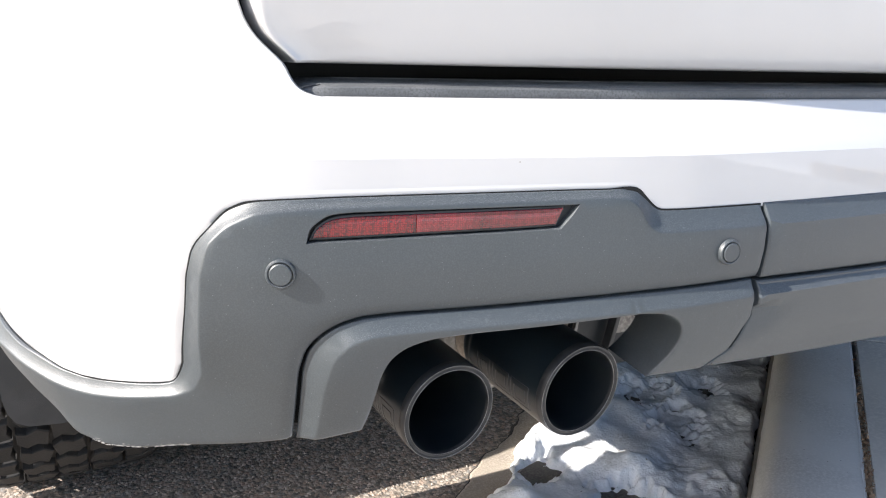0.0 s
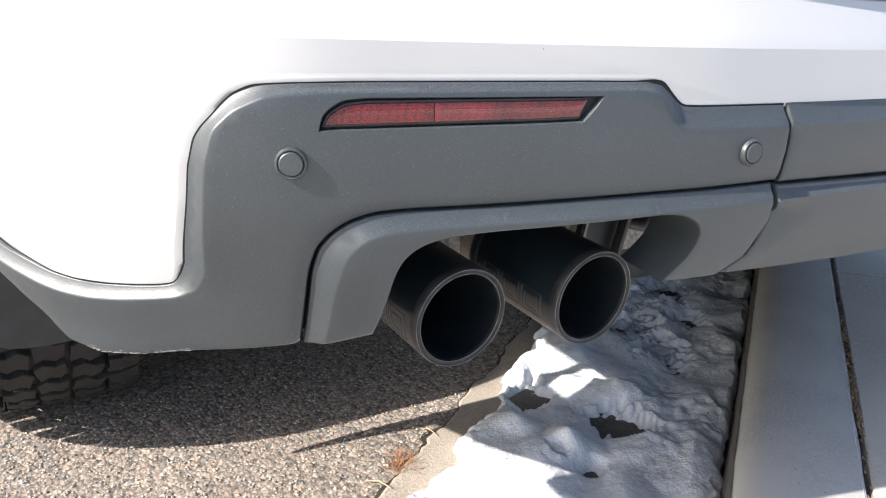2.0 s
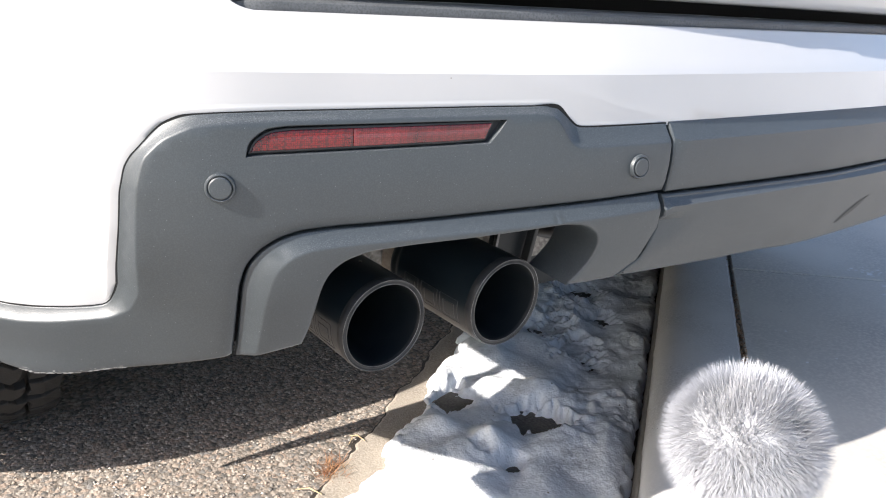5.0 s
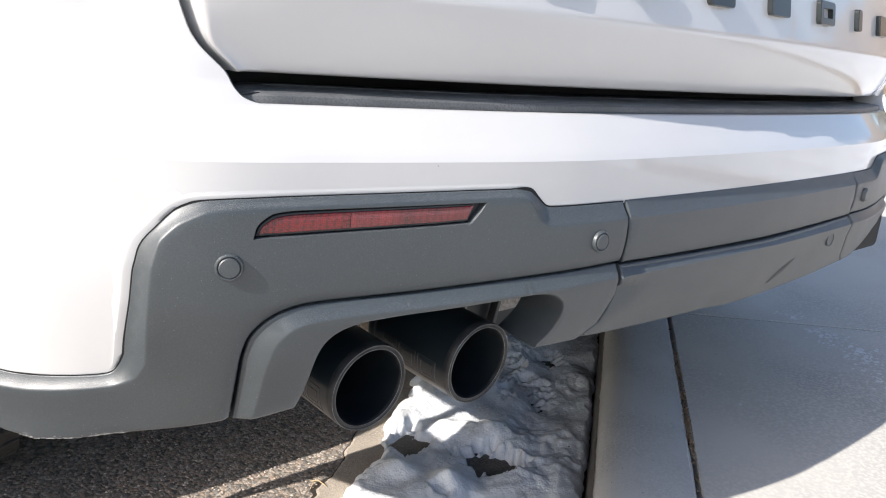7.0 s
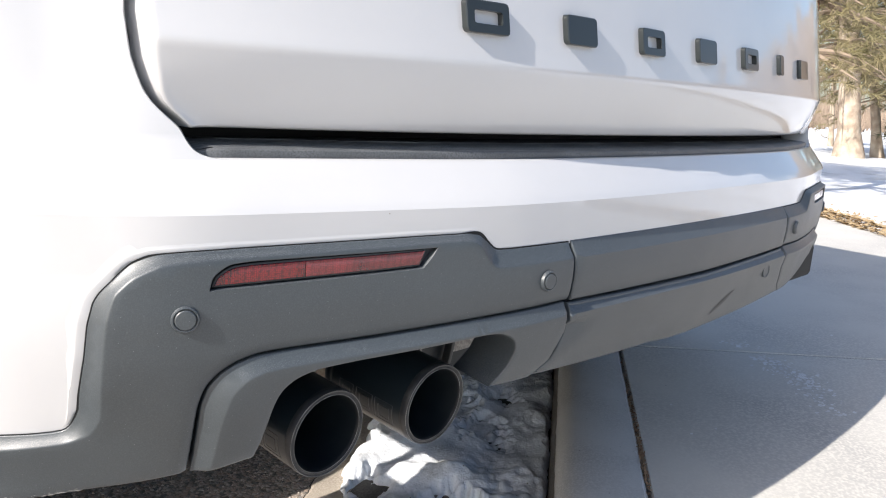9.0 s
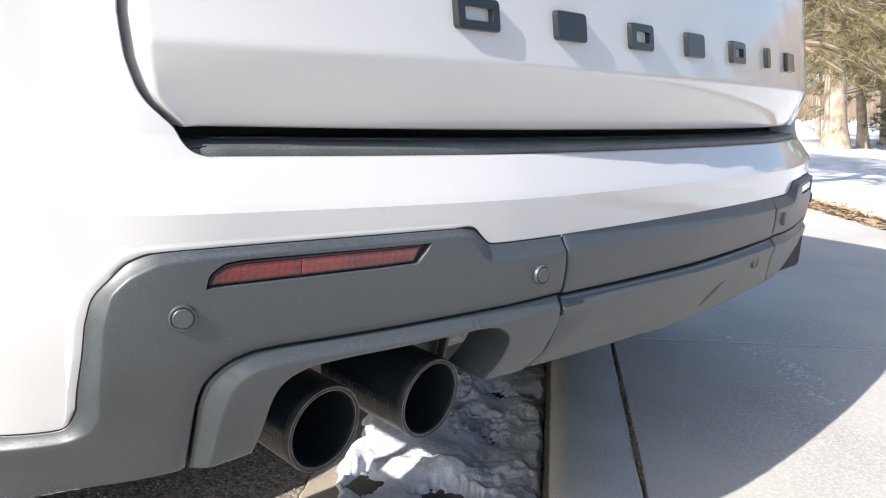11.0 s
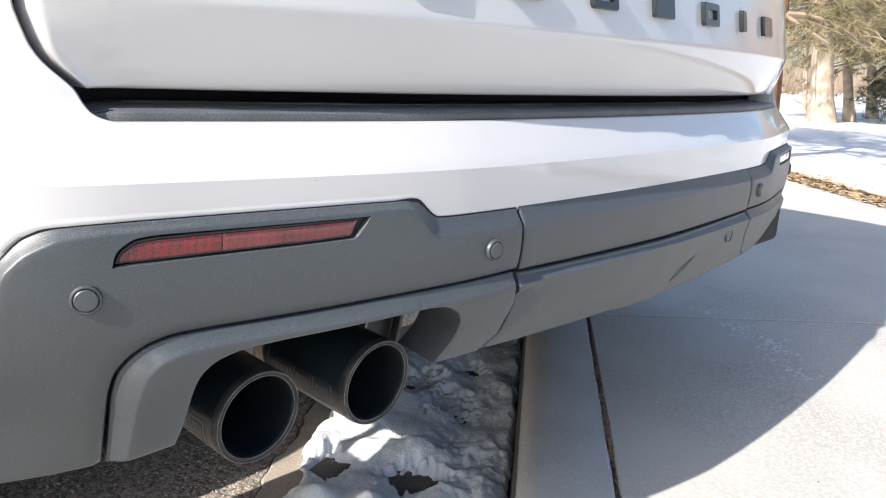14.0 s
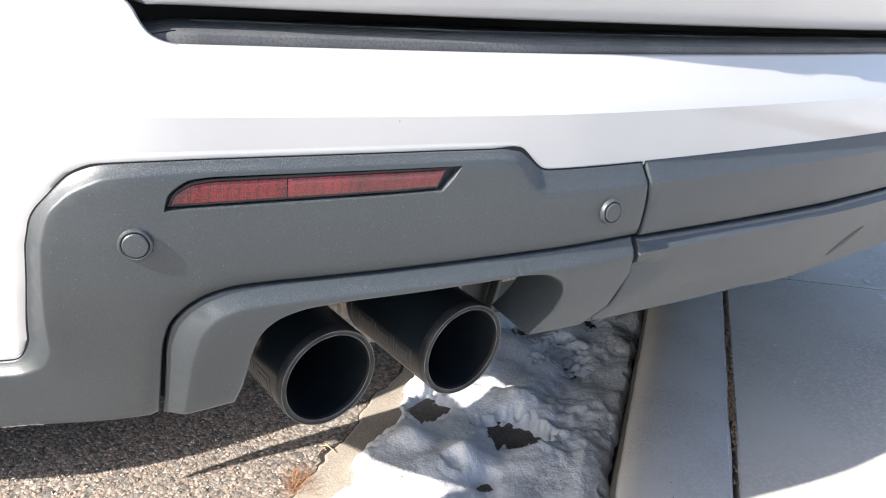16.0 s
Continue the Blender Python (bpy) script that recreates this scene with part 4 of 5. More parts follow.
part("tailgate", bm, white_paint, car, "glossy white painted tailgate", sharp=30)

QEDGE = table([(z, x) for x, z in flow([(0.715, 0.7990), (0.735, 0.8002), (0.750, 0.8018), (0.759, 0.8045), (0.7655, 0.8090), (0.7695, 0.8165), (0.7735, 0.828), (0.7830, 0.8375), (0.7940, 0.849), (0.8015, 0.862), (0.809, 0.89), (0.812, 0.93), (0.784, 1.3)], 0.004, 0.002)])
# quarter panels and the body's shell
for s in (-1, 1):
    bm = bmesh.new()
    rows = []
    for z in [0.7992, 0.7997, 0.8002, 0.8008, 0.8014, 0.8022, 0.803, 0.8042, 0.8055, 0.807, 0.809, 0.811, 0.814, 0.817, 0.82, 0.823, 0.826, 0.829, 0.833, 0.837, 0.841, 0.845, 0.85, 0.855, 0.86, 0.866, 0.873, 0.88, 0.89, 0.90, 0.915, 0.93, 0.97, 1.02, 1.1, 1.2, 1.3]:
        u0 = u_of(QEDGE(z))
        run = [u0 + (end - u0) * (k / 26) ** 1.3 for k in range(27)]
        row = [tucked(s * u0, z, WHITE(z) + 0.06, 0), tucked(s * u0, z, WHITE(z) + 0.0035, 0)] + [white_place(s * (u + 0.0025 * (k == 0)), z) for k, u in enumerate(run)]
        rows.append([bm.verts.new(p) for p in row])
    for a, c in zip(rows, rows[1:]):
        for i in range(len(a) - 1):
            bm.faces.new((a[i], a[i + 1], c[i + 1], c[i]))
    bmesh.ops.remove_doubles(bm, verts=bm.verts, dist=1e-5)
    part("quarter_panel", bm, white_paint, car, "white painted rear quarter panel", sharp=50)
bm = bmesh.new()
body = []
for y, lo, hi, w in ((0.70, 0.93, 1.32, 1.08), (1.60, 0.93, 1.32, 1.08), (1.63, 0.45, 1.32, 1.03), (3.9, 0.45, 1.30, 1.02), (3.91, 0.85, 1.28, 1.02), (4.7, 0.85, 1.22, 0.98), (5.2, 0.55, 1.10, 0.85)):
    w -= 0.004
    body.append([Vector(p) for p in ((-w, y, lo), (-w, y, 0.8), (-w + 0.09, y, hi), (w - 0.09, y, hi), (w, y, 0.8), (w, y, lo))])
rows = tube(bm, body)
bm.faces.new(rows[-1])
part("side_panel", bm, white_paint, car, "white painted body sides", smooth=False)
bm = bmesh.new()
cab = [[Vector(p) for p in ((-w, y, 1.30), (-w + 0.16, y + 0.0, hi), (w - 0.16, y, hi), (w, y, 1.30))] for y, hi, w in ((0.14, 1.31, 0.95), (0.36, 1.84, 0.97), (0.7, 1.88, 0.98), (2.6, 1.88, 0.98), (3.5, 1.32, 0.95))]
rows = tube(bm, cab)
bm.faces.new(rows[0]), bm.faces.new(rows[-1])
part("roof", bm, white_paint, car, "white cabin roof", smooth=False)
# car floor, plus unseen boxes added to stop sun leaking through the body
bm = bmesh.new()
box(bm, (-0.95, 0.30, 0.60), (0.95, 0.62, 0.66))
box(bm, (-0.56, 0.62, 0.45), (0.95, 4.9, 0.66))
box(bm, (-0.575, 0.60, 0.47), (-0.55, 1.62, 0.66))
box(bm, (-0.95, 1.60, 0.40), (0.0, 4.9, 0.66))
box(bm, (-0.80, 0.95, 0.34), (0.80, 4.8, 0.60))
box(bm, (-0.93, 0.40, 0.62), (0.93, 0.62, 1.28))
box(bm, (-0.56, 0.60, 0.62), (0.93, 4.8, 1.28))
box(bm, (-0.93, 1.62, 0.62), (-0.5, 4.8, 1.28))
box(bm, (-1.0, 0.60, 0.95), (-0.5, 1.65, 1.28))
box(bm, (-0.80, 0.29, 0.66), (0.80, 0.41, 1.28))
box(bm, (-0.90, 0.22, 1.24), (0.90, 3.4, 1.36))
part("floor_light_blocks", bm, dark_gap, car, "dark car floor and added boxes that block light")
# black box added for the darkness inside the far cut-out
bm = bmesh.new()
box(bm, (0.415, 0.060, 0.510), (0.700, 0.22, 0.590), 0.012)
part("cutout_dark_box", bm, dark_gap, car, "added black box for the dark inside the cut-out")


def wheel(x, y, s):
    hub = new("wheel")
    hub.parent = car
    bm = bmesh.new()
    r, w = 0.37, 0.27
    prof = [(0, 0.22), (0.01, 0.27), (0.03, 0.335), (0.06, 0.355), (0.135, 0.358), (0.21, 0.355), (0.24, 0.335), (0.26, 0.27), (0.27, 0.22)]
    lathe(bm, (x - w / 2, y, r), (1, 0, 0), prof, 72)
    tyre = part("tyre", bm, rubber, hub, "black all-terrain tyre")
    bm = bmesh.new()
    lathe(bm, (x - 0.10, y, r), (1, 0, 0), [(0, 0.0), (0, 0.22), (0.02, 0.23), (0.18, 0.23), (0.2, 0.22), (0.2, 0)], 48)
    part("rim", bm, black_plastic, hub, "dark alloy rim")
    bm = bmesh.new()
    lug = [(-0.025, -0.015), (-0.007, -0.024), (0.009, -0.013), (0.025, -0.017), (0.022, 0.011), (0.008, 0.023), (-0.008, 0.013), (-0.024, 0.019)]
    shoulder = [(-0.029, -0.021), (-0.004, -0.021), (0.002, -0.017), (0.025, -0.019), (0.020, 0.004), (0.025, 0.019), (0.001, 0.022), (-0.004, 0.017), (-0.029, 0.018)]
    for k in range(42):
        for c in range(5):
            a = 2 * math.pi * (k + (0.5 if c % 2 else 0.12 * c)) / 42
            flip = -1 if c in (1, 4) else 1
            m = Matrix.Translation((x, y, r)) @ Matrix.Rotation(a, 4, "X") @ Matrix.Translation((-0.108 + 0.054 * c, 0, 0)) @ Matrix.Rotation(radians(6 * math.sin(k * 2.7 + c * 1.9) + (0, 9, -7, 9, 0)[c]), 4, "Z")
            out = [(flip * q[0] * 0.99, q[1] * (1.04 + 0.05 * math.sin(k * 3.1 + c))) for q in (shoulder if c in (0, 4) else lug)]
            drop = 0.006 if c in (0, 4) else 0.0
            rings = [[m @ Vector((*q, -0.350)) for q in out], [m @ Vector((*q, -0.3675 + drop * (abs(q[0]) > 0.02) * (q[0] * (c - 2) > 0))) for q in out], [m @ Vector((q[0] * 0.93, q[1] * 0.93, -0.3695 + drop * (abs(q[0]) > 0.02) * (q[0] * (c - 2) > 0))) for q in out]]
            rows = tube(bm, rings)
            bm.faces.new(rows[-1])
    part("tread", bm, rubber, hub, "blocky tyre tread", smooth=False)


for x in (-0.985, 0.985):
    for y in (1.12, 4.25):
        wheel(x, y, 1)
    s = math.copysign(1, x)
    bm = bmesh.new()
    flap = [(1.062, 0.62), (1.064, 0.50), (1.065, 0.40), (1.066, 0.372), (1.064, 0.330), (1.059, 0.306), (1.050, 0.290), (1.033, 0.280), (0.99, 0.275), (0.92, 0.277), (0.88, 0.30), (0.84, 0.37), (0.82, 0.40), (0.80, 0.50), (0.80, 0.62)]
    rows = tube(bm, [[Vector((s * a, 0.690 + e * (0.009 if z > 0.41 else 0.0018) + 0.055 * (1.066 - a) - 0.04 * max(0, z - 0.45), z)) for a, z in flap] for e in (-1, 1)])
    bm.faces.new(rows[0]), bm.faces.new(rows[1])
    part("mud_flap", bm, black_plastic, car, "black rubber mud flap", smooth=False)


# liner between the bumper's ends and the mud flaps
for s in (-1, 1):
    bm = bmesh.new()
    low = [(0.36, 0.60), (0.425, 0.585), (0.487, 0.562), (0.553, 0.535), (0.593, 0.523), (0.631, 0.51), (0.69, 0.49)]
    for x in (1.060, 1.052):
        rows = [[bm.verts.new((s * (x - 0.03 * (y < 0.40) - 0.012 * (y < 0.45)), y, z)) for y, z in low], [bm.verts.new((s * (x - 0.03 * (y < 0.40) - 0.012 * (y < 0.45)), y, 0.70)) for y, z in low]]
        for i in range(len(low) - 1):
            bm.faces.new((rows[0][i], rows[0][i + 1], rows[1][i + 1], rows[1][i]))
    part("arch_liner", bm, black_plastic, car, "black plastic wheel arch liner")


# exhaust tips
def exhaust(x, y, z, label):
    pipe = tagged(new("exhaust_tip"), label)
    pipe.parent = car
    axis, base = Vector((-0.06, 1, 0.06)).normalized(), Vector((x, y, z))
    bm = bmesh.new()
    lathe(bm, base, axis, [(0.004, 0.0495), (0.002, 0.0505), (0.008, 0.0508), (0.128, 0.0508), (0.130, 0.0516), (0.134, 0.0516), (0.136, 0.0506), (0.140, 0.0506), (0.142, 0.0513), (0.146, 0.0510), (0.150, 0.0490), (0.150, 0.040)], 72)
    part("sleeve", bm, tip_black, pipe, "black coated exhaust sleeve")
    bm = bmesh.new()
    lathe(bm, base, axis, [(0.0050, 0.0446), (0.0026, 0.0447), (0.0010, 0.0453), (0.0006, 0.0464), (0.0011, 0.0480), (0.0004, 0.0496), (0.0012, 0.0504), (0.004, 0.0510), (0.009, 0.0512), (0.010, 0.0508)], 96)
    part("rolled_rim", bm, rim_dark, pipe, "dark rolled rim")
    for d, r in ((0.0009, 0.0453), (0.0003, 0.0500)):
        bm = bmesh.new()
        c = base + axis * d
        tube(bm, [circle(c + axis * (0.00034 * math.sin(a)), axis, r + 0.00034 * math.cos(a), 96) for a in (k * math.pi / 3 for k in range(6))], True)
        part("rim_edge", bm, tip_edge, pipe, "thin worn bright edge")
    bm = bmesh.new()
    lathe(bm, base, axis, [(0.148, 0.0475), (0.156, 0.0470), (0.160, 0.0478), (0.166, 0.0470), (0.42, 0.0462)], 48)
    part("neck", bm, pipe_tan, pipe, "heat-tinted tan steel pipe behind the sleeve")
    bm = bmesh.new()
    rows = lathe(bm, base, axis, [(0.004, 0.0447), (0.05, 0.0446), (0.22, 0.0440)], 48)
    bm.faces.new(rows[-1])
    part("bore", bm, soot, pipe, "sooty inside")
    side = axis.cross((0, 0, 1)).normalized()
    up = side.cross(axis)
    # pale dashes stand for light coming through slits in the bore
    for d, a in ((0.035, 55), (0.042, 62), (0.060, 60), (0.066, 66), (0.05, 95)):
        bm = bmesh.new()
        ends = [base + axis * d + (side * math.cos(radians(a + e)) + up * math.sin(radians(a + e))) * 0.0440 for e in (-7, 0, 7)]
        tube(bm, [circle(p, ends[2] - ends[0], 0.0006, 6) for p in ends])
        part("bore_slit", bm, slit_light, pipe, "pale dash for light through a bore slit")


exhaust(-0.635, 0.093, 0.500, "black exhaust tip with a worn rim")
exhaust(-0.497, 0.067, 0.507, "black exhaust tip with a worn rim")


# reflectors, sensors
def reflector(flip):
    f = mirrored if flip else list
    out = flow(us([(-0.7748, 0.6880), (-0.771, 0.698), (-0.758, 0.707), (-0.741, 0.709), (-0.559, 0.712)]), 0.0035) + us([(-0.558, 0.709), (-0.565, 0.694), (-0.60, 0.6925), (-0.658, 0.691)])
    ref = new("reflector")
    ref.parent = car
    panel("recess", f(inset(densify(RECESS, 0.006), -0.002)), black_plastic, ref, lambda u, z, o=0.0: skin(u, z, o + 0.0088), "recessed black floor", thick=0.004, r=0.0005, cell=0.012, step=0.006)
    panel("bezel", f(out), black_plastic, ref, lambda u, z, o=0.0: skin(u, z, o + 0.0035), "black recessed bezel", thick=0.006, r=0.001, cell=0.012, step=0.008)
    inner = inset(densify(out, 0.006), 0.002)
    cut = u_of(-0.688)
    for mat, keep in ((lens_red_dark, lambda u: min(u, cut)), (lens_red, lambda u: max(u, cut))):
        piece = [(keep(u), z) for u, z in inner]
        piece = [p for i, p in enumerate(piece) if math.dist(p, piece[i - 1]) > 1e-5 and not (p[0] == cut and piece[i - 1][0] == cut and piece[(i + 1) % len(piece)][0] == cut)]
        panel("lens", f(piece), mat, ref, lambda u, z, o=0.0: skin(u, z, o + 0.002), "red prismatic lens", thick=0.005, r=0.0008, cell=0.012, step=0.006)


def sensor(x):
    u = u_of(x)
    c, d = skin(u, 0.661, 0), on_plan(u)
    n = Vector((-d[2], -d[3], 0))
    s = new("parking_sensor")
    s.parent = car
    bm = bmesh.new()
    lathe(bm, c - n * 0.0026, n, [(0.0, 0.0130), (0.0048, 0.0128), (0.0062, 0.0120), (0.0066, 0.0110), (0.0060, 0.0101), (0.0046, 0.0099)], 40)
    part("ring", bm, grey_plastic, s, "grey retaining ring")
    bm = bmesh.new()
    rows = lathe(bm, c - n * 0.0026, n, [(0.002, 0.0096), (0.0066, 0.0094), (0.0074, 0.0085), (0.0076, 0.004)], 40)
    bm.faces.new(rows[-1])
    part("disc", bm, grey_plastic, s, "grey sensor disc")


reflector(False), reflector(True)
for x in (-0.797, -0.385, 0.385, 0.797):
    sensor(x)


# raised badge on the tailgate: seven plain shapes
def gate_front(x, z):
    return gate_y(x) + GATE(z)


for x, w, h, hole in ((-0.463, 0.061, 0.0355, 1), (-0.309, 0.056, 0.0355, 0), (-0.154, 0.055, 0.0355, 1), (-0.001, 0.055, 0.0355, 0), (0.158, 0.056, 0.0355, 1), (0.303, 0.018, 0.0355, 0), (0.448, 0.056, 0.0355, 0)):
    bm = bmesh.new()
    z0 = 0.958
    out = densify(rounded([(-w / 2, -h / 2), (w / 2, -h / 2), (w / 2, h / 2), (-w / 2, h / 2)], 0.006), 0.01)
    lay = lambda p, d: Vector((x + p[0], gate_front(x + p[0], z0 + p[1]) + d, z0 + p[1]))
    rings = [[lay(p, 0.002) for p in out], [lay(p, -0.007) for p in out], [lay(p, -0.008) for p in inset(out, 0.001)]]
    if hole:
        hl = [(p[0] * (1 - 0.021 / w), p[1] * (1 - 0.021 / h)) for p in out]
        rings += [[lay(p, -0.008) for p in hl], [lay(p, 0.002) for p in hl]]
        tube(bm, rings)
    else:
        rows = tube(bm, rings)
        bm.faces.new(rows[-1])
    part("badge_block", bm, letter_black, car, "raised black badge shape")

# emblem outlines pressed into the sleeves: plain rounded shapes
for cx, cy, cz in ((-0.635, 0.093, 0.500), (-0.497, 0.067, 0.507)):
    axis = Vector((-0.06, 1, 0.06)).normalized()
    side = axis.cross((0, 0, 1)).normalized()
    up = side.cross(axis)
    for d0, d1 in ((0.022, 0.053), (0.057, 0.087), (0.092, 0.118)):
        for shrink in (0.0, 0.006):
            bm = bmesh.new()
            out = densify(rounded([(d0 + shrink, -0.40 + shrink * 20), (d1 - shrink, -0.40 + shrink * 20), (d1 - shrink, 0.18 - shrink * 20), (d0 + shrink, 0.18 - shrink * 20)], 0.004), 0.02)
            lay = lambda q, r: Vector((cx, cy, cz)) + axis * q[0] - side * (r * math.cos(q[1] - 0.10)) * -1 * -1 + up * (r * math.sin(q[1] - 0.10))
            a, c = out, [(q[0] + (0.0008 if q[0] < (d0 + d1) / 2 else -0.0008), q[1] * 0.965) for q in out]
            tube(bm, [[lay(q, 0.0506) for q in a], [lay(q, 0.0512) for q in a], [lay(q, 0.0512) for q in c], [lay(q, 0.0506) for q in c]])
            part("emblem_outline", bm, emblem_grey, car, "thin pressed outline on the sleeve")

# silencer, hanger and bracket seen through the cut-out
bm = bmesh.new()
lathe(bm, (-0.80, 0.46, 0.575), (1, 0, 0), [(0, 0.02), (0.005, 0.075), (0.02, 0.085), (0.36, 0.085), (0.375, 0.075), (0.38, 0.02)], 32)
part("silencer", bm, pipe_dull, car, "dull steel silencer")
bm = bmesh.new()
tube(bm, [[Vector((-0.40 + 0.010 * w, 0.185 + d, 0.62)), Vector((-0.340 + 0.010 * w, 0.185 + d, 0.62)), Vector((-0.385 + 0.010 * w, 0.185 + d, 0.44)), Vector((-0.432 + 0.010 * w, 0.185 + d, 0.44))] for d, w in ((0.0, 0), (0.014, 0))])
bm.verts.ensure_lookup_table()
bm.faces.new([bm.verts[i] for i in range(4)]), bm.faces.new([bm.verts[i] for i in range(4, 8)])
part("hanger_bracket", bm, soot, car, "black hanger bracket", smooth=False)
bm = bmesh.new()
box(bm, (-0.002, 0.180, -0.09), (0.002, 0.186, 0.09), 0.0006)
edge = part("bracket_edge", bm, tip_edge, car, "bare bracket edge")
edge.matrix_basis = Matrix.Translation((-0.418, 0, 0.53)) @ Matrix.Rotation(radians(9.5), 4, "Y")
bm = bmesh.new()
box(bm, (-0.003, 0.168, -0.08), (0.003, 0.182, 0.08), 0.001)
edge = part("bracket_rib", bm, black_plastic, car, "narrow rib of the bracket")
edge.matrix_basis = Matrix.Translation((-0.366, 0, 0.53)) @ Matrix.Rotation(radians(14), 4, "Y")
# corrugated heat shield, plate and bushing further in
bm = bmesh.new()
rows = []
for k in range(60):
    x = -0.60 + 0.004 * k
    rows.append([bm.verts.new((x, 0.235 + 0.0022 * math.sin(x * 330) + 0.003 * noise.noise(Vector((x * 25, 0, z * 20))), z)) for z in (0.44, 0.48, 0.52, 0.56, 0.60, 0.64)])
for a, c in zip(rows, rows[1:]):
    for i in range(5):
        bm.faces.new((a[i], a[i + 1], c[i + 1], c[i]))
part("heat_shield", bm, shield_grey, car, "dull corrugated heat shield")
bm = bmesh.new()
box(bm, (-0.352, 0.245, 0.475), (-0.20, 0.25, 0.64), 0.001)
part("mount_plate", bm, plate_pale, car, "dull grey metal plate")
# black box added to darken the space low behind the bracket
bm = bmesh.new()
box(bm, (-0.37, 0.26, 0.42), (-0.10, 0.30, 0.62), 0.004)
part("dark_infill_box", bm, soot, car, "added black box that darkens the space behind")
bm = bmesh.new()
rows = lathe(bm, (-0.305, 0.24, 0.525), (0.1, -1, 0.1), [(0, 0.014), (0.045, 0.014), (0.05, 0.011), (0.052, 0.005), (0.046, 0.003)], 24)
bm.faces.new(rows[-1])
part("rubber_mount", bm, tip_edge_dark, car, "black rubber exhaust mount")

# chips along the bumper's lower edge
random.seed(3)
bm = bmesh.new()
for k in range(120):
    u = -random.uniform(u_of(0.87), u_of(0.965))
    z = float(np.interp(u, [q[0] for q in GREY_BOTTOM[::-1]], [q[1] for q in GREY_BOTTOM[::-1]]))
    s = random.uniform(0.0006, 0.0045) * random.random()
    h = random.uniform(0.00015, 0.0006)
    z += 0.0009 + random.random() ** 5 * 0.004
    bm.faces.new([bm.verts.new(skin(u + a, z + c, -0.0002)) for a, c in ((-s, -h), (s, -h * 0.5), (s * 0.7, h), (-s * 0.6, h * 0.7))])
part("edge_chips", bm, worn_edge, car, "pale scuffs along the lower edge", smooth=False)["kind"] = "stuff"

# dark wedge for a moulded step's shade, and plug, on the lower skid panel
bm = bmesh.new()
rows = []
for t in range(9):
    f = t / 8
    a, z, w = 0.122 - 0.068 * f, 0.5775 - 0.030 * f - 0.004 * f * f, 0.0004 + 0.0040 * math.sin(math.pi * min(1.0, 0.12 + 0.80 * (1 - f))) ** 1.5
    rows.append([bm.verts.new(skin(u_of(a + e * w), z - e * w * 0.8, -0.0105 - 0.0004 * (1 - abs(e)))) for e in (-1, 0, 1)])
for a, c in zip(rows, rows[1:]):
    for i in range(2):
        bm.faces.new((a[i], a[i + 1], c[i + 1], c[i]))
part("step_shade_wedge", bm, black_plastic, car, "dark slanted wedge for shade at a moulded step")
bm = bmesh.new()
c = skin(u_of(0.247), 0.595, -0.011)
rows = lathe(bm, c, (0, -1, 0), [(-0.002, 0.013), (0.0006, 0.013), (0.001, 0.0122), (0.0, 0.0115), (0.0, 0.001)], 28)
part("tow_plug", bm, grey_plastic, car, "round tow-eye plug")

# windows
bm = bmesh.new()
box(bm, (-0.78, 0.13, 1.36), (0.78, 0.16, 1.70), 0.01)
win = part("rear_window", bm, glass_dark, car, "dark tinted rear window")
win.matrix_basis = Matrix.Translation((0, 0.145, 1.36)) @ Matrix.Rotation(radians(-21), 4, "X") @ Matrix.Translation((0, -0.145, -1.36))

# debris in the joint behind the kerb, tuft of dry grass, twigs
random.seed(21)
bm = bmesh.new()
for k in range(800):
    t = random.choice((random.gauss(0.10, 0.05), random.gauss(0.33, 0.10), random.uniform(-0.3, 1.2)))
    p = street(t, random.uniform(-0.004, 0.008), random.uniform(0.146, 0.159))
    d = Vector((random.gauss(0, 1), random.gauss(0, 1), random.gauss(0, 0.5))).normalized() * random.uniform(0.004, 0.014)
    d = Vector((*(ALONG * d.x), 0)) + Vector((*(ACROSS * d.y * 0.35), d.z * 0.5))
    w = d.cross((0, 0, 1)).normalized() * random.uniform(0.0008, 0.003)
    bm.faces.new([bm.verts.new(v) for v in (p - w, p + w, p + d + w * 0.5, p + d - w * 0.5)])
tagged(finish("joint_litter", bm, debris_brown, smooth=False), "dry leaf and twig litter packed in the joint", "litter", kind="stuff")


def blade(bm, root, tip, width, bend=0.3):
    mid = (root + tip) / 2 + Vector((0, 0, bend * (tip - root).length * 0.4))
    w = (tip - root).cross((0, 0, 1))
    w = (w.normalized() if w.length > 1e-6 else Vector((1, 0, 0))) * width
    a, c, d, e, f = (bm.verts.new(v) for v in (root - w, root + w, mid + w * 0.7, mid - w * 0.7, tip))
    bm.faces.new((a, c, d, e)), bm.faces.new((e, d, f))


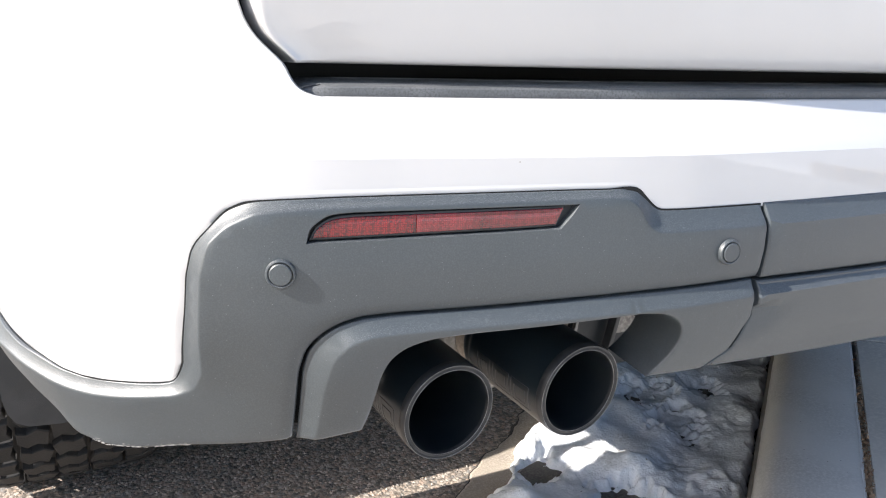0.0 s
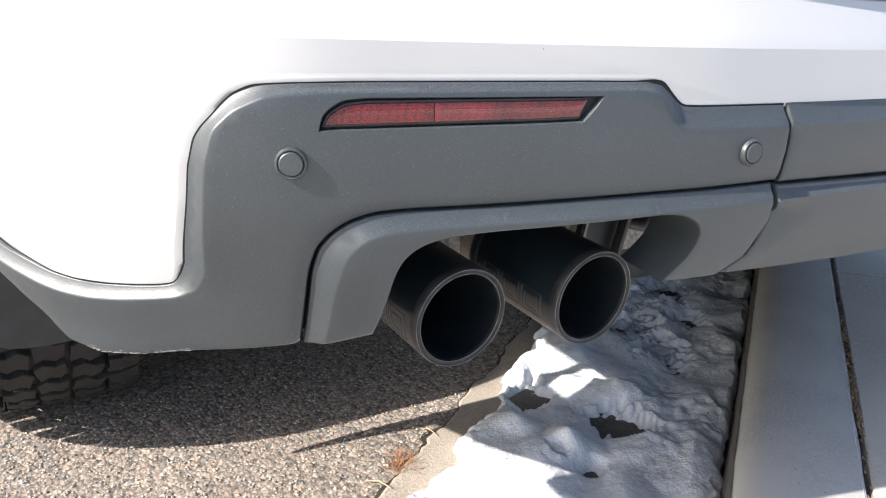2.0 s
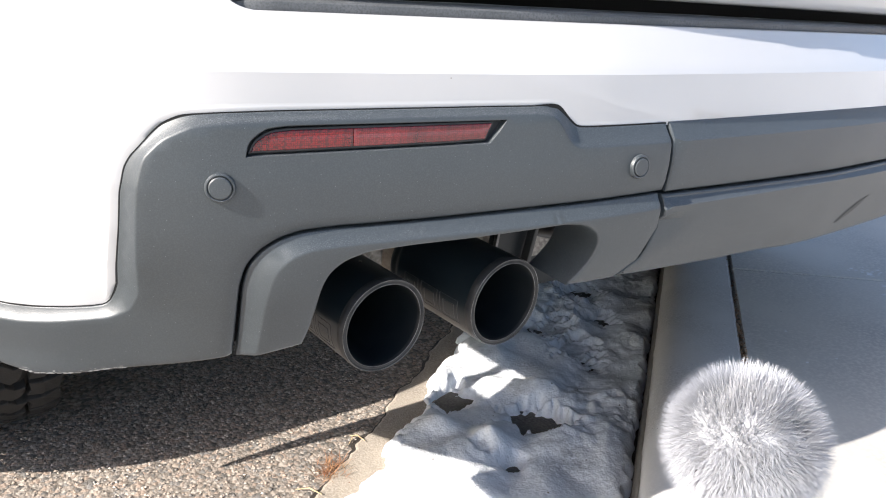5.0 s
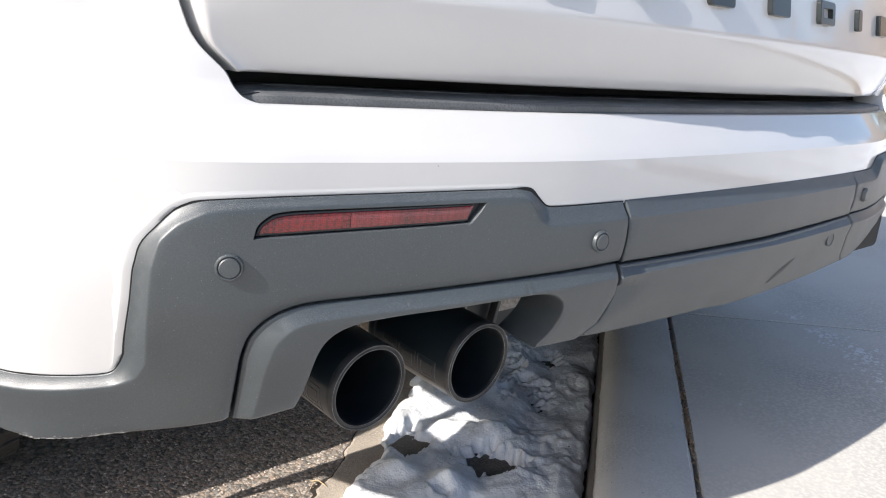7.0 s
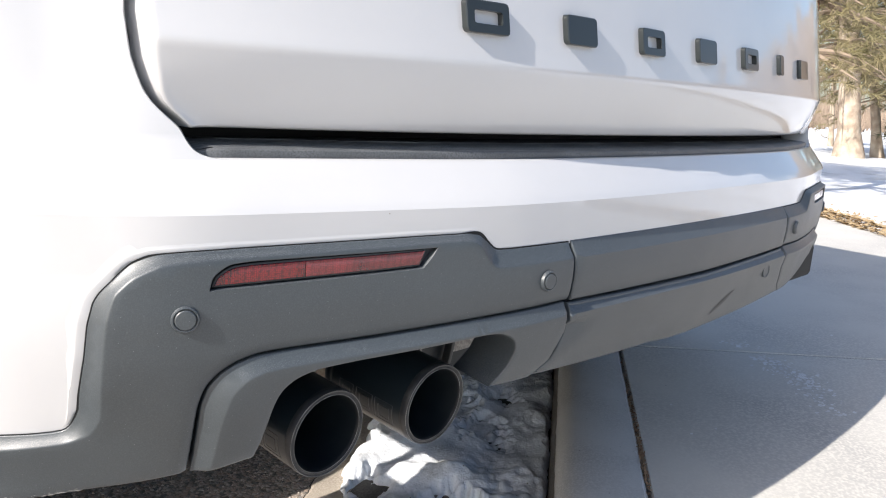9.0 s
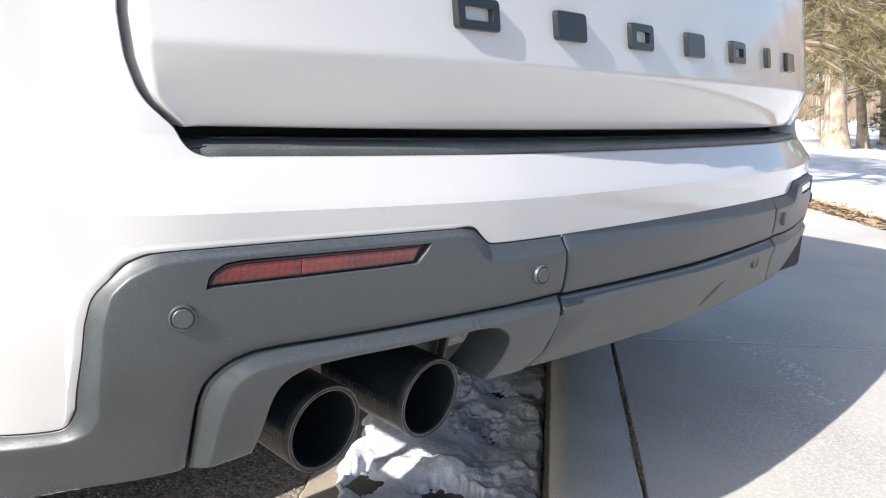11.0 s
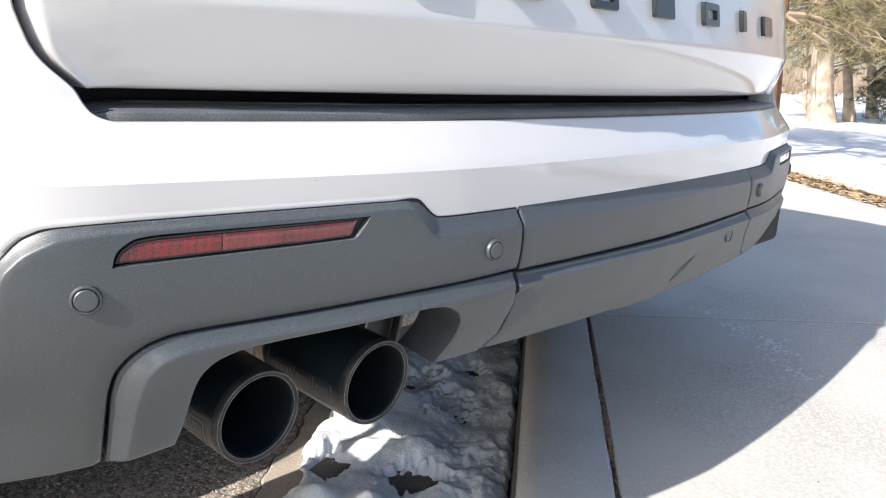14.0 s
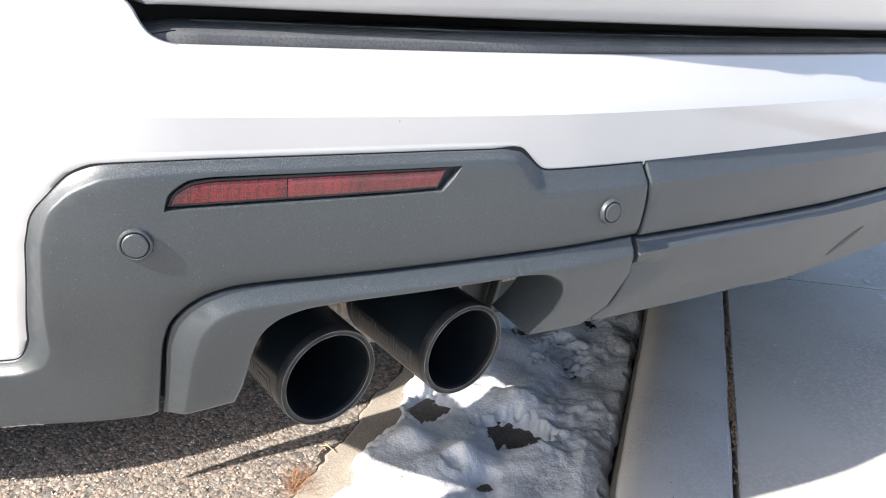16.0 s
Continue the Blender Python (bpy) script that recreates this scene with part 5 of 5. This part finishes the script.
bm = bmesh.new()
for k in range(150):
    r = Vector((-0.467 + random.gauss(0, 0.014), 0.543 + random.gauss(0, 0.016), 0.0))
    a = random.uniform(0, 6.28)
    blade(bm, r, r + Vector((math.cos(a), math.sin(a), random.uniform(0.05, 0.8))) * random.uniform(0.012, 0.036), random.uniform(0.0004, 0.0009))
tagged(finish("grass_tuft", bm, dry_grass, smooth=False), "rust-brown dry grass tuft in the asphalt edge", "grass", kind="stuff")
for (ax, ay), (cx, cy), r in (((-0.545, 0.525), (-0.515, 0.485), 0.0016), ((-0.40, 0.60), (-0.375, 0.615), 0.0014), ((-0.385, 0.625), (-0.37, 0.59), 0.0013)):
    bm = bmesh.new()
    a, c = Vector((ax, ay, 0.004)), Vector((cx, cy, 0.007))
    m = (a + c) / 2 + Vector((0.003, 0.004, 0.004))
    rows = tube(bm, [circle(p, c - a, r * f, 8) for p, f in ((a, 0.5), (m, 1.0), (c, 0.6))])
    bm.faces.new(rows[0]), bm.faces.new(rows[-1])
    tagged(finish("twig", bm, dead_leaves), "pale dry twig lying on the asphalt edge", "twig", group="twigs")


# ---- trees ----
EYE = Vector((-1.05, -0.515))


def out_at(az, dist):
    return Vector((EYE.x + dist * math.cos(radians(az)), EYE.y + dist * math.sin(radians(az)), 0.17))


def tree(az, dist, dia, lean, height, seed, label, crown=None, low=2.0, spread=2.2, clumps=320, bark_mat=None):
    random.seed(seed)
    noise.seed_set(seed)
    foot = out_at(az, dist)
    t = tagged(new("pine_tree"), label, "tree", group="pines beyond the lawn")
    t.location = foot
    left = Vector((-math.sin(radians(az)), math.cos(radians(az)), 0))
    bm = bmesh.new()
    spine, rings = [], []
    for k in range(15):
        f = k / 14
        p = Vector((0, 0, -0.05)) + Vector((0, 0, height * f)) + left * (lean * min(height * f, 3.0)) + Vector((noise.noise((f * 3, seed, 0)), noise.noise((f * 3, seed, 7)), 0)) * 0.12 * f
        r = dia / 2 * (1 - 0.75 * f) * (1 + 0.35 * max(0, 0.03 - f) / 0.03)
        spine.append((p, r))
        rings.append([q + (q - p) * 0.18 * noise.noise(q * 7) for q in circle(p, (0, 0, 1), r, 16)])
    rows = tube(bm, rings)
    bm.faces.new(rows[-1])
    part("trunk", bm, bark_mat or bark, t, "ridged pale bark")
    limbs, leaves = bmesh.new(), bmesh.new()
    for k in range(max(8, clumps // 9)):
        f = min(0.98, random.triangular(low, height, low + 0.6) / height)
        p, r = spine[min(13, int(f * 14))]
        a = random.uniform(0, 6.28)
        reach = spread * random.uniform(0.45, 1.0) * (1.1 - 0.6 * f)
        droop = random.uniform(-0.35, 0.15)
        way = Vector((math.cos(a), math.sin(a), droop))
        pts = [p + way * reach * s + Vector((0, 0, -0.18 * reach * s * s)) + noise.noise_vector((p + way * s * 2) * 2) * 0.12 * s for s in (0, 0.35, 0.7, 1.0)]
        tube(limbs, [circle(q, way, max(0.004, 0.028 * (1 - 0.8 * s)), 5) for q, s in zip(pts, (0, 0.35, 0.7, 1))])
        for c in range(9):
            s = random.uniform(0.3, 1.0)
            i = min(2, int(s * 3))
            q = pts[i].lerp(pts[i + 1], s * 3 - i) + Vector((random.gauss(0, 0.13), random.gauss(0, 0.13), random.gauss(-0.03, 0.09)))
            axis = (way + Vector((random.gauss(0, 0.5), random.gauss(0, 0.5), random.gauss(0, 0.4)))).normalized()
            for b_ in range(44):
                d = (axis * random.uniform(0.2, 1.2) + Vector((random.gauss(0, 1), random.gauss(0, 1), random.gauss(0, 1))) * 0.55).normalized() * random.uniform(0.07, 0.16)
                w = d.cross(Vector((random.gauss(0, 1), random.gauss(0, 1), 1))).normalized() * 0.0034
                r0 = q + axis * random.uniform(-0.08, 0.08)
                leaves.faces.new([leaves.verts.new(v) for v in (r0 - w, r0 + w, r0 + d)])
    part("branching", limbs, twig_brown, t, "bare grey-brown limbs", smooth=False)["kind"] = "stuff"
    part("crown", leaves, crown or needles, t, "tufts of olive pine needles", smooth=False)["kind"] = "stuff"


tree(16.9, 14.7, 0.40, 0.15, 7.0, 1, "pale-barked leaning pine with hanging olive needles", low=1.75, spread=2.2, clumps=1700)
tree(15.25, 15.9, 0.19, 0.19, 7.0, 2, "slender pine with olive needles", low=1.5, spread=1.8, clumps=900)
tree(13.95, 17.7, 0.20, 0.18, 7.5, 3, "slender pine behind the lawn", low=1.6, spread=1.9, clumps=900)
tree(18.1, 19.5, 0.12, 0.1, 6.0, 4, "thin pine trunk far across the snow", low=1.6, spread=1.4, clumps=160)
tree(19.85, 7.2, 0.12, 0.06, 6.0, 5, "small brown-barked pine near the pavement", low=1.15, spread=1.2, clumps=420, bark_mat=bark_brown)
tree(11.0, 16.0, 0.25, 0.1, 7.0, 7, "pine at the lawn's far side", low=1.3, spread=2.4, clumps=1200)
# hidden behind the car, added to cast the shade on the snow
tree(35.5, 6.4, 0.16, 0.0, 5.2, 9, "unseen pine added beside the car to shade the snowy lawn", low=3.0, spread=1.7, clumps=700)
# dark low conifer
tree(12.6, 15.6, 0.08, 0.0, 2.1, 6, "dark green bushy conifer", crown=needles_dark, low=0.1, spread=0.75, clumps=420)

# far bare thicket, carried on out of view for reflections
random.seed(40)
bm = bmesh.new()
for k in range(2600):
    a, d = random.uniform(-45, 26), random.uniform(38, 75)
    p = out_at(a, d)
    h = random.uniform(1.2, 4.5) * (0.6 + 0.4 * noise.noise((a * 0.7, 1, 1)))
    for c in range(4):
        t = p + Vector((random.gauss(0, 0.5), random.gauss(0, 0.5), h * random.uniform(0.5, 1)))
        w = Vector((math.sin(radians(a)), -math.cos(radians(a)), 0)) * random.uniform(0.012, 0.05)
        bm.faces.new([bm.verts.new(v) for v in (p - w, p + w, t + w * 0.3, t - w * 0.3)])
tagged(finish("far_thicket", bm, twig_brown, smooth=False), "far bare brown trees along the horizon", "trees", kind="stuff")
# unseen woods, added so that the paint mirrors an even band
bm = bmesh.new()
for k in range(5200):
    a, d = random.uniform(-50, 7), random.uniform(34, 60)
    p = out_at(a, d)
    h = d * (0.20 + 0.06 * noise.noise((a * 0.5, 3, 1))) * random.uniform(0.45, 1.0)
    w = Vector((math.sin(radians(a)), -math.cos(radians(a)), 0)) * random.uniform(0.05, 0.22)
    lean = Vector((random.gauss(0, 0.5), random.gauss(0, 0.5), h))
    bm.faces.new([bm.verts.new(v) for v in (p - w, p + w, p + lean + w * 0.5, p + lean - w * 0.5)])
tagged(finish("reflected_woods", bm, twig_brown, smooth=False), "unseen tall grey-brown woods added for the paint's reflections", "trees", kind="stuff")

# fur windscreen close to the camera's way, on an added unseen stand
stand = tagged(new("microphone_stand"), "small fluffy white fur windscreen on an added slim black stand", "microphone")
c = Vector((-0.8953, -0.4387, 0.7423))
random.seed(77)
bm = bmesh.new()
for k in range(22000):
    z = random.uniform(-1, 1)
    a = random.uniform(0, 6.28)
    n = Vector((math.cos(a) * math.sqrt(1 - z * z), math.sin(a) * math.sqrt(1 - z * z), z))
    r = c + n * 0.0095
    d = (n + 0.45 * noise.noise_vector(n * 3.0) + 0.25 * Vector((random.gauss(0, 1), random.gauss(0, 1), random.gauss(0, 1)))).normalized() * random.uniform(0.0025, 0.0048)
    blade(bm, r, r + d, random.uniform(0.00004, 0.00008), 0.15)
part("fur", bm, fur_white, stand, "long white synthetic fur", smooth=False)
bm = bmesh.new()
bmesh.ops.create_uvsphere(bm, u_segments=32, v_segments=20, radius=0.0098, matrix=Matrix.Translation(c))
part("foam_core", bm, fur_white, stand, "pale backing under the fur")
bm = bmesh.new()
lathe(bm, (c.x, c.y, PAVE), (0, 0, 1), [(0, 0.05), (0.008, 0.05), (0.012, 0.008), (0.02, 0.003), (c.z - PAVE - 0.007, 0.003)], 24)
part("pole", bm, black_plastic, stand, "added black pole and foot holding up the windscreen")
